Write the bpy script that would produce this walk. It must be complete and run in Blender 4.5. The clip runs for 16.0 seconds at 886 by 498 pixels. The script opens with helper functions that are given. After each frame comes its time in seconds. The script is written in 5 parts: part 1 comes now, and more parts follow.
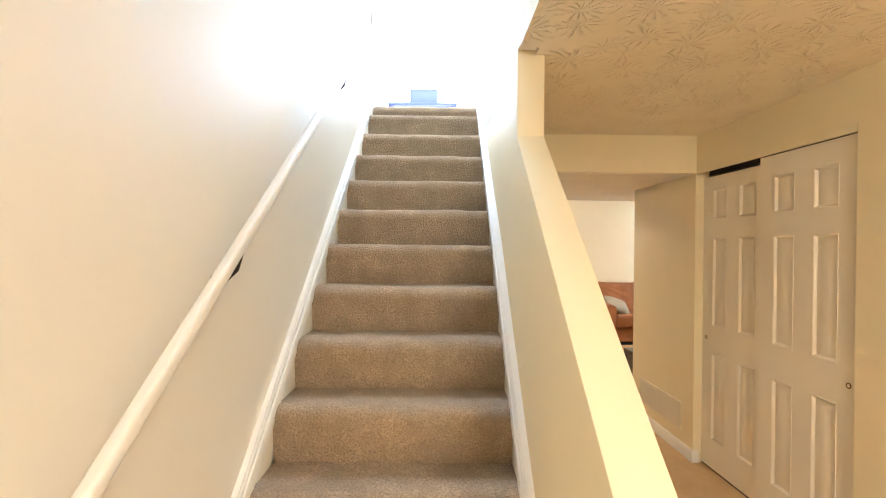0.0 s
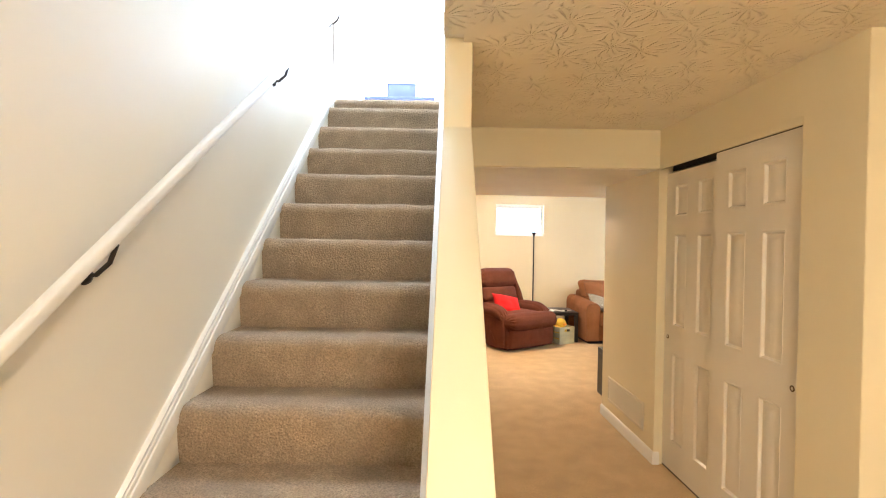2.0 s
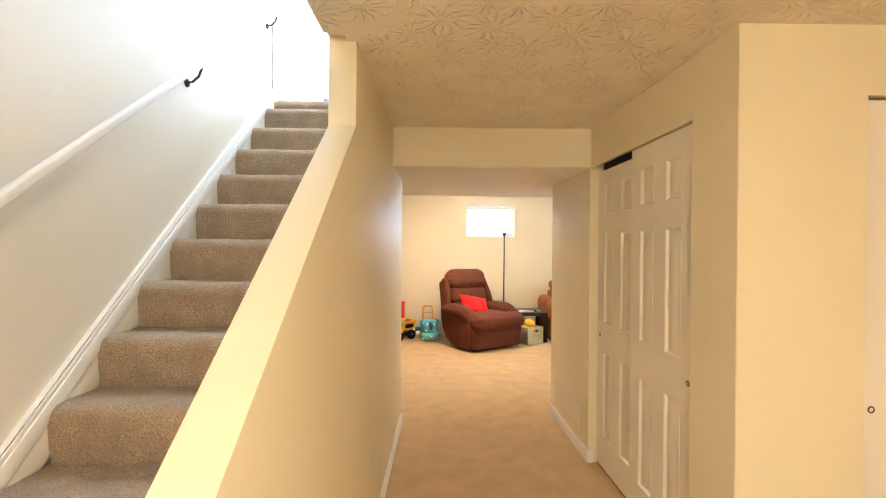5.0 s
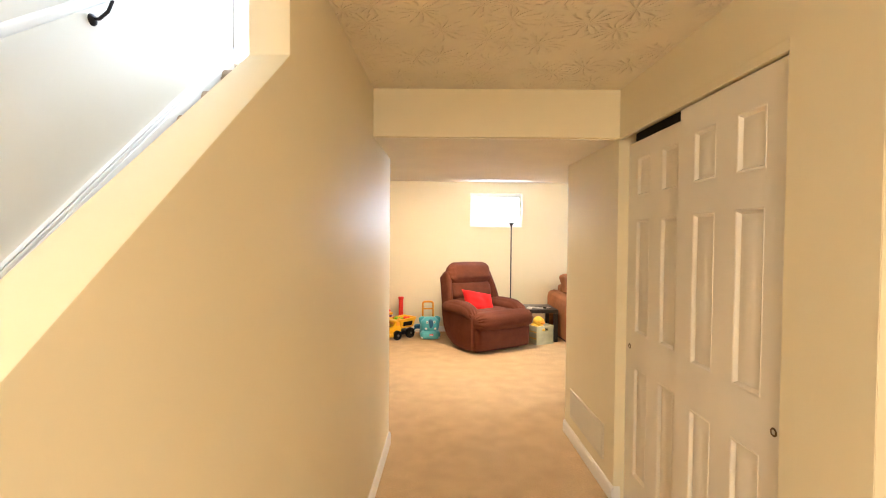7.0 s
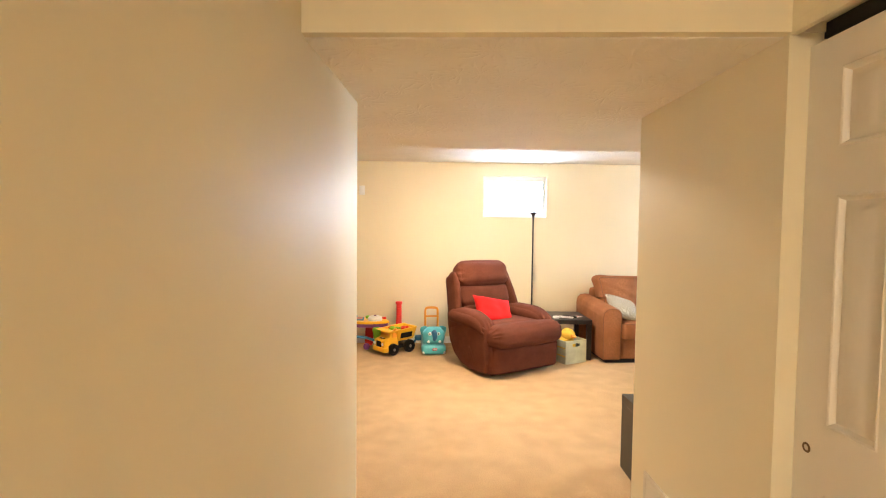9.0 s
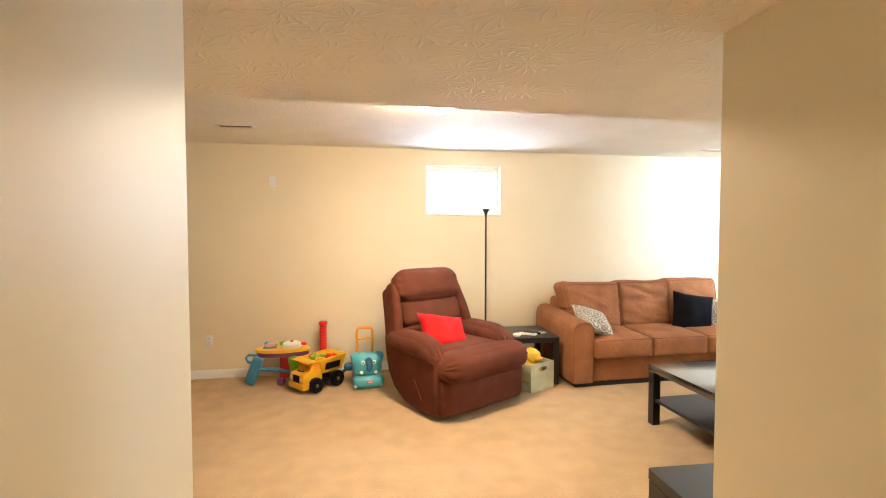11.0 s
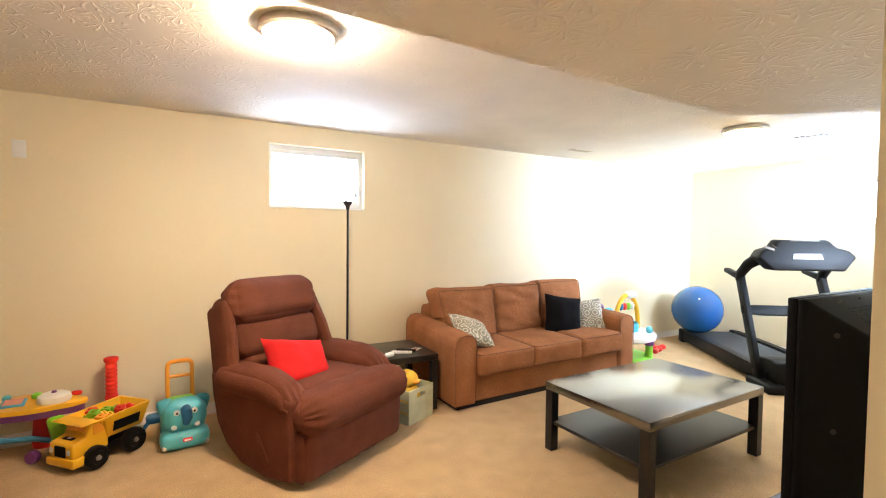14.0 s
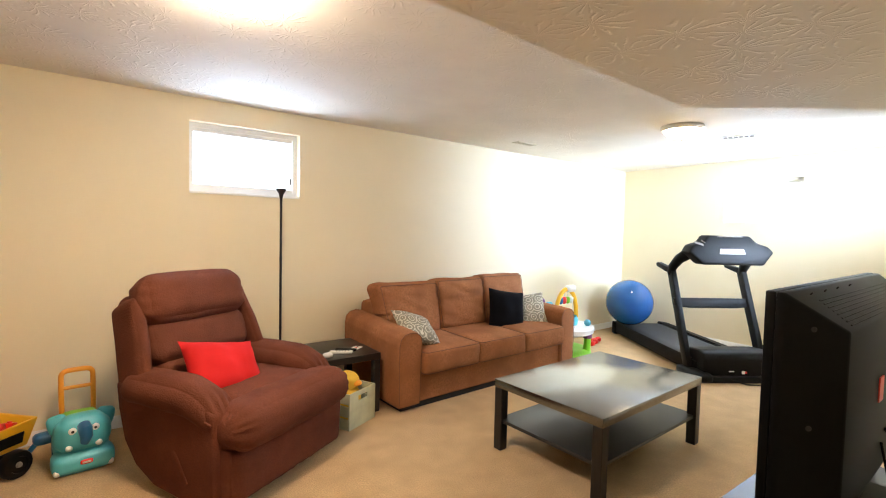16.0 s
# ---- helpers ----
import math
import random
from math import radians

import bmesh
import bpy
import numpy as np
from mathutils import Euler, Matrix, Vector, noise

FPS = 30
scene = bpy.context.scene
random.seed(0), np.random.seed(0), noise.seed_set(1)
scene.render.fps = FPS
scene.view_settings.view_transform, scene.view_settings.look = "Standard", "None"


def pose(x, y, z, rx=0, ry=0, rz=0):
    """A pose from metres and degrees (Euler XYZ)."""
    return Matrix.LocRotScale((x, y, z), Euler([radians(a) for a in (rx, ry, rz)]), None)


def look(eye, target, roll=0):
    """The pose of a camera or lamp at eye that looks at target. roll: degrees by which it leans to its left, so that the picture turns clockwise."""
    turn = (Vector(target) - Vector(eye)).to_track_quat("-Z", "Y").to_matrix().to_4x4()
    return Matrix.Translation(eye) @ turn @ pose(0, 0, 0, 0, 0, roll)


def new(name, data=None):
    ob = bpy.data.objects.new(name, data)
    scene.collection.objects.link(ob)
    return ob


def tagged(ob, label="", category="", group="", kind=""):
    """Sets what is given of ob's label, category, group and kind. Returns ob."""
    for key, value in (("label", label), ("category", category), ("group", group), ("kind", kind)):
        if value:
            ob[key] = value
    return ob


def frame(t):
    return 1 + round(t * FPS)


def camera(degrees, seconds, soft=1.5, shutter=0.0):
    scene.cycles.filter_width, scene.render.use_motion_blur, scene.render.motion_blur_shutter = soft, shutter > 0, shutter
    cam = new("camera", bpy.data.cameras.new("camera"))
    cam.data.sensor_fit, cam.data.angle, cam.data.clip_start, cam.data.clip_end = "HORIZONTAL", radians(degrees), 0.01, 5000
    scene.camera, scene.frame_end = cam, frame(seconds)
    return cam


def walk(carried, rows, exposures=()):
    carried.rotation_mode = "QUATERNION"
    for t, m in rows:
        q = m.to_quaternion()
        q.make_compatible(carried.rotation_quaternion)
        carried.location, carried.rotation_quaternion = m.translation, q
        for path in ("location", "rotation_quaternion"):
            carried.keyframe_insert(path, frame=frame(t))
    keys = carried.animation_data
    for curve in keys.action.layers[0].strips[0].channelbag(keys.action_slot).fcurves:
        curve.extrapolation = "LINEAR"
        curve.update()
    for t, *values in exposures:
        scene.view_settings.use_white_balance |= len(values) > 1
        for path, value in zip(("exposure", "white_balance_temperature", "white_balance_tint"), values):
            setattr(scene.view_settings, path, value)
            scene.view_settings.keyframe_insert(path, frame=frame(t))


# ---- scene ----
cam = camera(88.0, 16.0, soft=1.1)
PATH = [
    (0, (0.071, -0.003, 1.488), (0.089, 1.997, 1.477), 0.5),
    (0.5, (0.134, 0.016, 1.48), (0.135, 2.016, 1.469), 0.5),
    (1, (0.207, 0.035, 1.474), (0.204, 2.035, 1.46), 0.6),
    (1.5, (0.299, 0.04, 1.477), (0.295, 2.04, 1.461), 0.7),
    (2, (0.387, 0.062, 1.483), (0.393, 2.062, 1.459), 0.9),
    (2.5, (0.495, 0.082, 1.485), (0.503, 2.082, 1.462), 0.7),
    (3, (0.599, 0.089, 1.486), (0.61, 2.089, 1.465), 0.6),
    (3.5, (0.691, 0.079, 1.483), (0.703, 2.079, 1.469), 0.5),
    (4, (0.76, 0.069, 1.479), (0.772, 2.069, 1.472), 0.4),
    (4.5, (0.808, 0.059, 1.472), (0.821, 2.059, 1.466), 0.4),
    (5, (0.823, 0.056, 1.468), (0.843, 2.056, 1.456), 0.4),
    (7.5, (0.938, 0.929, 1.462), (0.9, 2.927, 1.401), 0.5),
    (8, (0.957, 1.236, 1.47), (0.888, 3.234, 1.398), 0.7),
    (10.5, (0.93, 2.715, 1.458), (1.036, 4.71, 1.37), -0.0),
    (11, (0.908, 2.922, 1.459), (1.139, 4.908, 1.382), 0.0),
    (11.5, (0.859, 3.091, 1.467), (1.211, 5.059, 1.396), 0.3),
    (12, (0.858, 3.26, 1.45), (1.326, 5.203, 1.392), 0.6),
    (12.5, (0.856, 3.4, 1.451), (1.441, 5.312, 1.4), 0.6),
    (13, (0.871, 3.521, 1.46), (1.565, 5.396, 1.408), 0.5),
    (13.5, (0.882, 3.644, 1.455), (1.677, 5.479, 1.394), 0.4),
    (14, (0.88, 3.77, 1.439), (1.774, 5.557, 1.367), 0.6),
    (14.5, (0.903, 3.866, 1.415), (1.877, 5.611, 1.337), 0.7),
    (15, (0.911, 3.931, 1.409), (1.954, 5.635, 1.318), 1.1),
    (15.5, (0.912, 3.965, 1.405), (2.014, 5.631, 1.314), 1.3),
    (16, (0.907, 3.975, 1.412), (2.045, 5.618, 1.323), 1.3),
]
walk(cam, [(t, look(eye, target, roll)) for t, eye, target, roll in PATH],
     exposures=[(0, 0.40), (5, 0.36), (8, 0.66), (10.5, 0.47), (12.5, 0.35), (14.5, 0.07), (16, -0.15)])

# ---- world and light ----
world = bpy.data.worlds.new("sky")
scene.world = world
world.use_nodes = True
_wn = world.node_tree
_sky = _wn.nodes.new("ShaderNodeTexSky")
_sky.sky_type, _sky.sun_disc = "NISHITA", False
_sky.sun_elevation, _sky.sun_rotation = radians(40), radians(200)
_wn.links.new(_sky.outputs[0], _wn.nodes["Background"].inputs[0])
_wn.nodes["Background"].inputs[1].default_value = 0.1

DAY = (0.58, 0.74, 1.0)
LAMP_GLOW, ADDED_HALL_GLOW, EAST_GLOW = 230.0, 265.0, 26.0      # emission of the frosted lamp bowls
W_STAIR, W_ROOM, W_EAST, W_SOUTH_FILL = 780.0, 62.0, 170.0, 95.0


def window_light(name, m, width, height, watts, colour=DAY, spread=180):
    data = bpy.data.lights.new(name, "AREA")
    data.shape, data.size, data.size_y = "RECTANGLE", width, height
    data.energy, data.color, data.spread = watts, colour, radians(spread)
    ob = new(name, data)
    ob.matrix_basis = m
    return ob


window_light("daylight_upstairs", look((0.0, 7.42, 3.78), (0.0, 5.0, 3.60)), 2.9, 2.5, W_STAIR)
# Overhead fill added to brighten the treads; no skylight is known here.
window_light("stair_overhead_fill", look((-0.05, 4.45, 5.16), (-0.05, 4.40, 2.0)), 0.76, 1.06, 150.0)
window_light("daylight_room_window", look((1.69, 8.00, 1.88), (1.80, 6.6, 1.45)), 1.2, 1.05, W_ROOM)
window_light("daylight_east_window", look((7.29, 6.32, 1.82), (5.6, 6.40, 1.30)), 0.95, 0.64, W_EAST)
# Unseen source, added on the south side to whiten the north-east corner.
window_light("south_corner_fill", look((6.30, 4.00, 1.95), (6.25, 8.0, 1.85)), 0.9, 0.50, W_SOUTH_FILL, spread=75)


# ---- materials ----
def mat(name, colour, rough=0.6, metal=0.0, vary=0.06, vary_scale=3.0, bump=0.0, bump_scale=200.0, bump_dist=0.002,
        glow=0.0, spec=0.5, fine=0.0, fine_scale=300.0, sheen=0.0):
    """Painted, woven or moulded surface: colour that drifts at two scales, and a fine relief."""
    m = bpy.data.materials.new(name)
    m.use_nodes = True
    nt = m.node_tree
    p = nt.nodes["Principled BSDF"]
    p.inputs["Roughness"].default_value = rough
    p.inputs["Metallic"].default_value = metal
    p.inputs["Specular IOR Level"].default_value = spec
    if sheen:
        p.inputs["Sheen Weight"].default_value = sheen
        p.inputs["Sheen Roughness"].default_value = 0.5
    tc = nt.nodes.new("ShaderNodeTexCoord")

    def tex(scale, detail=3.0):
        n = nt.nodes.new("ShaderNodeTexNoise")
        n.inputs["Scale"].default_value, n.inputs["Detail"].default_value = scale, detail
        nt.links.new(tc.outputs["Object"], n.inputs["Vector"])
        return n.outputs["Fac"]

    def spread(fac, lo=0.33, hi=0.67):
        n = nt.nodes.new("ShaderNodeMapRange")
        n.inputs["From Min"].default_value, n.inputs["From Max"].default_value = lo, hi
        nt.links.new(fac, n.inputs["Value"])
        return n.outputs["Result"]

    def mix(a, b, fac, kind="MIX"):
        n = nt.nodes.new("ShaderNodeMix")
        n.data_type, n.blend_type = "RGBA", kind
        for sock, v in ((n.inputs[0], fac), (n.inputs[6], a), (n.inputs[7], b)):
            if isinstance(v, bpy.types.NodeSocket):
                nt.links.new(v, sock)
            elif isinstance(v, tuple):
                sock.default_value = (*v, 1)
            else:
                sock.default_value = v
        return n.outputs[2]

    dark = tuple(c * (1 - vary) for c in colour)
    light = tuple(min(1, c * (1 + vary)) for c in colour)
    col = mix(dark, light, spread(tex(vary_scale, 5.0)))
    if fine:
        col = mix(tuple(c * (1 - fine) for c in colour), col, spread(tex(fine_scale, 2.0)))
    nt.links.new(col, p.inputs["Base Color"])
    if bump:
        b = nt.nodes.new("ShaderNodeBump")
        b.inputs["Strength"].default_value, b.inputs["Distance"].default_value = bump, bump_dist
        nt.links.new(tex(bump_scale, 4.0), b.inputs["Height"])
        nt.links.new(b.outputs[0], p.inputs["Normal"])
    if glow:
        p.inputs["Emission Color"].default_value = (*colour, 1)
        p.inputs["Emission Strength"].default_value = glow
    return m


def stomp_ceiling(name, colour, depth=0.35):
    """White ceiling with fan-shaped brush marks pressed into the wet plaster."""
    m = mat(name, colour, 0.75, vary=0.03)
    nt = m.node_tree
    p = nt.nodes["Principled BSDF"]
    tc = nt.nodes.new("ShaderNodeTexCoord")
    warp = nt.nodes.new("ShaderNodeTexNoise")
    warp.inputs["Scale"].default_value = 9.0
    nt.links.new(tc.outputs["Object"], warp.inputs["Vector"])
    vor = nt.nodes.new("ShaderNodeTexVoronoi")
    vor.inputs["Scale"].default_value = 5.5
    nt.links.new(tc.outputs["Object"], vor.inputs["Vector"])
    # angle round each cell's own point makes the strokes of the brush
    scl = nt.nodes.new("ShaderNodeVectorMath")
    scl.operation = "SCALE"
    scl.inputs["Scale"].default_value = 1.0
    nt.links.new(tc.outputs["Object"], scl.inputs[0])
    sub = nt.nodes.new("ShaderNodeVectorMath")
    sub.operation = "SUBTRACT"
    nt.links.new(scl.outputs[0], sub.inputs[0])
    nt.links.new(vor.outputs["Position"], sub.inputs[1])
    xyz = nt.nodes.new("ShaderNodeSeparateXYZ")
    nt.links.new(sub.outputs[0], xyz.inputs[0])

    def math_node(op, a, b=None):
        n = nt.nodes.new("ShaderNodeMath")
        n.operation = op
        for sock, v in zip(n.inputs, (a, b)):
            if isinstance(v, bpy.types.NodeSocket):
                nt.links.new(v, sock)
            elif v is not None:
                sock.default_value = v
        return n.outputs[0]

    ang = math_node("ARCTAN2", xyz.outputs[1], xyz.outputs[0])
    wob = math_node("MULTIPLY", warp.outputs["Fac"], 14.0)
    wave = math_node("SINE", math_node("ADD", math_node("MULTIPLY", ang, 13.0), wob))
    ridge = math_node("POWER", math_node("MAXIMUM", wave, 0.0), 2.0)
    dist = vor.outputs["Distance"]
    fade = math_node("MAXIMUM", math_node("MULTIPLY", math_node("MULTIPLY", dist, math_node("SUBTRACT", 0.72, dist)), 7.5), 0.0)
    brk = nt.nodes.new("ShaderNodeTexNoise")
    brk.inputs["Scale"].default_value = 30.0
    nt.links.new(tc.outputs["Object"], brk.inputs["Vector"])
    gate = math_node("MULTIPLY", math_node("MAXIMUM", math_node("SUBTRACT", brk.outputs["Fac"], 0.36), 0.0), 5.0)
    h = math_node("MULTIPLY", math_node("MULTIPLY", ridge, fade), gate)
    b = nt.nodes.new("ShaderNodeBump")
    b.inputs["Strength"].default_value, b.inputs["Distance"].default_value = depth, 0.008
    nt.links.new(h, b.inputs["Height"])
    nt.links.new(b.outputs[0], p.inputs["Normal"])
    return m


M_WALL = mat("cream_wall_paint", (0.80, 0.712, 0.51), 0.53, vary=0.025, vary_scale=1.2, bump=0.12, bump_scale=160, bump_dist=0.001)
M_WALL_ROOM = mat("beige_wall_paint", (0.80, 0.69, 0.475), 0.55, vary=0.025, vary_scale=1.2, bump=0.12, bump_scale=160, bump_dist=0.001)
M_WALL_STAIR = mat("pale_wall_paint", (0.80, 0.755, 0.66), 0.5, vary=0.02, vary_scale=1.2, bump=0.12, bump_scale=160, bump_dist=0.001)
M_CEIL = stomp_ceiling("stomped_plaster", (0.84, 0.785, 0.69))
M_CEIL_HALL = stomp_ceiling("deep_stomped_plaster", (0.84, 0.775, 0.65), 0.8)
M_TRIM = mat("white_gloss_trim", (0.82, 0.80, 0.76), 0.32, vary=0.02)
M_DOOR = mat("white_door_paint", (0.82, 0.765, 0.67), 0.30, vary=0.02, bump=0.10, bump_scale=60, bump_dist=0.001)
M_CARPET = mat("beige_carpet", (0.64, 0.445, 0.245), 0.95, vary=0.13, vary_scale=6.5, bump=1.0, bump_scale=150, bump_dist=0.009, fine=0.22, fine_scale=120, spec=0.1)
M_STEP = mat("stair_carpet", (0.47, 0.35, 0.240), 0.95, vary=0.17, vary_scale=9, bump=1.0, bump_scale=120, bump_dist=0.014, fine=0.36, fine_scale=160, spec=0.1)
M_BLACK = mat("black_brown_laminate", (0.010, 0.0085, 0.008), 0.32, vary=0.15, vary_scale=8, spec=0.45)
M_TABLETOP = mat("polished_black_laminate", (0.010, 0.0085, 0.008), 0.24, vary=0.15, vary_scale=8, spec=0.95)
M_TABLETOP.node_tree.nodes["Principled BSDF"].inputs["IOR"].default_value = 1.75
M_TABLETOP.node_tree.nodes["Principled BSDF"].inputs["Coat Weight"].default_value = 0.9
M_TABLETOP.node_tree.nodes["Principled BSDF"].inputs["Coat Roughness"].default_value = 0.2
M_PLASTIC = mat("black_plastic", (0.007, 0.0065, 0.0065), 0.5, vary=0.1, spec=0.14)
M_TV = mat("matt_black_tv_shell", (0.004, 0.004, 0.0045), 0.45, vary=0.1, spec=0.09)
M_DARKMETAL = mat("dark_metal", (0.03, 0.026, 0.024), 0.40, metal=0.6, vary=0.1)
M_RECL = mat("maroon_brown_tweed", (0.150, 0.046, 0.026), 0.9, vary=0.20, vary_scale=8, bump=0.7, bump_scale=120, bump_dist=0.004, fine=0.38, fine_scale=260, spec=0.12)
M_SOFA = mat("rust_brown_microsuede", (0.335, 0.140, 0.064), 0.85, vary=0.24, vary_scale=5, bump=0.35, bump_scale=7, bump_dist=0.03, fine=0.12, fine_scale=60, spec=0.06)
M_PIPING = mat("dark_brown_piping", (0.19, 0.075, 0.034), 0.8)
M_RED = mat("red_cotton", (0.50, 0.014, 0.014), 0.85, vary=0.1, bump=0.3, bump_scale=250, bump_dist=0.001, spec=0.15)
M_NAVY = mat("black_navy_cotton", (0.007, 0.007, 0.009), 0.9, vary=0.1, bump=0.3, bump_scale=250, bump_dist=0.001, spec=0.08)
M_NICKEL = mat("brushed_nickel", (0.55, 0.50, 0.43), 0.35, metal=0.9, vary=0.05)
M_BRASS = mat("aged_brass", (0.16, 0.10, 0.05), 0.4, metal=0.8)
M_GLOW = mat("frosted_lamp_glass", (1.0, 0.80, 0.59), 0.4, glow=LAMP_GLOW)
M_GLOW_EAST = mat("frosted_east_lamp_glass", (1.0, 0.80, 0.54), 0.4, glow=EAST_GLOW)
# Bowl glass of the added, unseen lobby lamps.
M_GLOW_ADDED = mat("added_lobby_lamp_glass", (1.0, 0.90, 0.75), 0.4, glow=ADDED_HALL_GLOW)
M_WHITE = mat("white_plastic", (0.80, 0.79, 0.76), 0.4, vary=0.02)
M_VENT = mat("painted_steel_grille", (0.72, 0.66, 0.53), 0.45, vary=0.03)
M_BROWNVENT = mat("brown_slot", (0.10, 0.06, 0.035), 0.6)
M_YELLOW = mat("yellow_toy_plastic", (0.86, 0.46, 0.02), 0.35, vary=0.04)
M_ORANGE = mat("orange_toy_plastic", (0.88, 0.36, 0.03), 0.35, vary=0.04)
M_TEAL = mat("turquoise_toy_plastic", (0.09, 0.46, 0.55), 0.38, vary=0.05)
M_TEALDARK = mat("deep_blue_toy_plastic", (0.02, 0.13, 0.28), 0.3)
M_BLUE = mat("blue_toy_plastic", (0.06, 0.30, 0.52), 0.38, vary=0.05)
M_PURPLE = mat("purple_toy_plastic", (0.16, 0.04, 0.17), 0.4)
M_GREEN = mat("lime_toy_plastic", (0.22, 0.55, 0.03), 0.4, vary=0.05)
M_REDPLASTIC = mat("red_toy_plastic", (0.78, 0.03, 0.02), 0.35)
M_BALL = mat("blue_rubber", (0.010, 0.085, 0.27), 0.17, vary=0.05)
M_CRATE = mat("pale_green_painted_wood", (0.52, 0.53, 0.36), 0.7, vary=0.1, vary_scale=12, bump=0.2, bump_scale=40, bump_dist=0.001)
M_DUCK = mat("yellow_plush", (0.82, 0.52, 0.06), 0.9, vary=0.1, bump=0.5, bump_scale=120)
M_GREYPLATE = mat("grey_badge", (0.20, 0.175, 0.15), 0.45, metal=0.2)
M_BELT = mat("treadmill_belt", (0.035, 0.036, 0.040), 0.7, vary=0.1, bump=0.3, bump_scale=300)
M_DARK = mat("dark_void", (0.012, 0.011, 0.010), 0.8)
M_BLUEBOX = mat("slate_blue_box", (0.10, 0.13, 0.32), 0.6)


def patterned_fabric():
    """Off-white cushion cloth with grey-brown rings and scrolls."""
    m = mat("ring_print_cotton", (0.62, 0.56, 0.44), 0.85, vary=0.08, bump=0.3, bump_scale=250, bump_dist=0.001)
    nt = m.node_tree
    p = nt.nodes["Principled BSDF"]
    tc = nt.nodes.new("ShaderNodeTexCoord")
    vor = nt.nodes.new("ShaderNodeTexVoronoi")
    vor.inputs["Scale"].default_value, vor.inputs["Randomness"].default_value = 11.0, 0.55
    nt.links.new(tc.outputs["Object"], vor.inputs["Vector"])
    s = nt.nodes.new("ShaderNodeMath")
    s.operation = "MULTIPLY"
    s.inputs[1].default_value = 26.0
    nt.links.new(vor.outputs["Distance"], s.inputs[0])
    w = nt.nodes.new("ShaderNodeMath")
    w.operation = "SINE"
    nt.links.new(s.outputs[0], w.inputs[0])
    ramp = nt.nodes.new("ShaderNodeValToRGB")
    ramp.color_ramp.elements[0].position, ramp.color_ramp.elements[0].color = 0.45, (0.25, 0.22, 0.16, 1)
    ramp.color_ramp.elements[1].position, ramp.color_ramp.elements[1].color = 0.60, (0.62, 0.56, 0.44, 1)
    nt.links.new(w.outputs[0], ramp.inputs[0])
    nt.links.new(ramp.outputs[0], p.inputs["Base Color"])
    return m


M_PRINT = patterned_fabric()


def glass():
    m = bpy.data.materials.new("window_glass")
    m.use_nodes = True
    p = m.node_tree.nodes["Principled BSDF"]
    p.inputs["Transmission Weight"].default_value, p.inputs["Roughness"].default_value, p.inputs["IOR"].default_value = 1.0, 0.0, 1.1
    return m


M_GLASS = glass()


# ---- mesh helpers ----
def finish(bm, mesh_name, material, smooth=40):
    bmesh.ops.remove_doubles(bm, verts=bm.verts, dist=1e-5)
    bmesh.ops.recalc_face_normals(bm, faces=bm.faces)
    me = bpy.data.meshes.new(mesh_name)
    bm.to_mesh(me)
    bm.free()
    me.materials.append(material)
    if smooth:
        me.shade_smooth()
        me.set_sharp_from_angle(angle=radians(smooth))
    return me


def part(name, bm, material, parent, label="", smooth=40):
    ob = new(name, finish(bm, name, material, smooth))
    ob.parent = parent
    return tagged(ob, label)


def thing(name, m, label, category, group="", kind=""):
    ob = new(name)
    ob.empty_display_size = 0.1
    ob.matrix_basis = m
    return tagged(ob, label, category, group, kind)


def structure(name, bm, material, label="", category="", smooth=30):
    ob = new(name, finish(bm, name, material, smooth))
    return tagged(ob, label, category, "", "structure")


def box(x0, x1, y0, y1, z0, z1, bev=0.0, seg=2):
    bm = bmesh.new()
    bmesh.ops.create_cube(bm, size=1)
    for v in bm.verts:
        v.co = Vector((x0 + (v.co.x + 0.5) * (x1 - x0), y0 + (v.co.y + 0.5) * (y1 - y0), z0 + (v.co.z + 0.5) * (z1 - z0)))
    if bev:
        bmesh.ops.bevel(bm, geom=bm.edges[:], offset=bev, segments=seg, profile=0.5, affect="EDGES")
    return bm


def prism(pts, z0, z1, bev=0.0):
    """A plan outline, drawn up from z0 to z1."""
    bm = bmesh.new()
    low = [bm.verts.new((x, y, z0)) for x, y in pts]
    top = [bm.verts.new((x, y, z1)) for x, y in pts]
    n = len(pts)
    bm.faces.new(low)
    bm.faces.new(top)
    for i in range(n):
        bm.faces.new((low[i], low[(i + 1) % n], top[(i + 1) % n], top[i]))
    if bev:
        bmesh.ops.bevel(bm, geom=bm.edges[:], offset=bev, segments=2, profile=0.5, affect="EDGES")
    return bm


def slab(pts, a0, a1, axis="x", bev=0.0, seg=2):
    """An outline in the other two axes, drawn from a0 to a1 along axis."""
    bm = bmesh.new()

    def at(p, a):
        return {"x": (a, p[0], p[1]), "y": (p[0], a, p[1])}[axis]
    lo = [bm.verts.new(at(p, a0)) for p in pts]
    hi = [bm.verts.new(at(p, a1)) for p in pts]
    n = len(pts)
    bm.faces.new(lo)
    bm.faces.new(hi)
    for i in range(n):
        bm.faces.new((lo[i], lo[(i + 1) % n], hi[(i + 1) % n], hi[i]))
    bmesh.ops.recalc_face_normals(bm, faces=bm.faces)
    if bev:
        bmesh.ops.bevel(bm, geom=bm.edges[:], offset=bev, segments=seg, profile=0.5, affect="EDGES")
    return bm


def join(*bms):
    out = bmesh.new()
    for b in bms:
        me = bpy.data.meshes.new("tmp")
        b.to_mesh(me)
        b.free()
        out.from_mesh(me)
        bpy.data.meshes.remove(me)
    return out


def moved(bm, m):
    bmesh.ops.transform(bm, matrix=m, verts=bm.verts)
    return bm


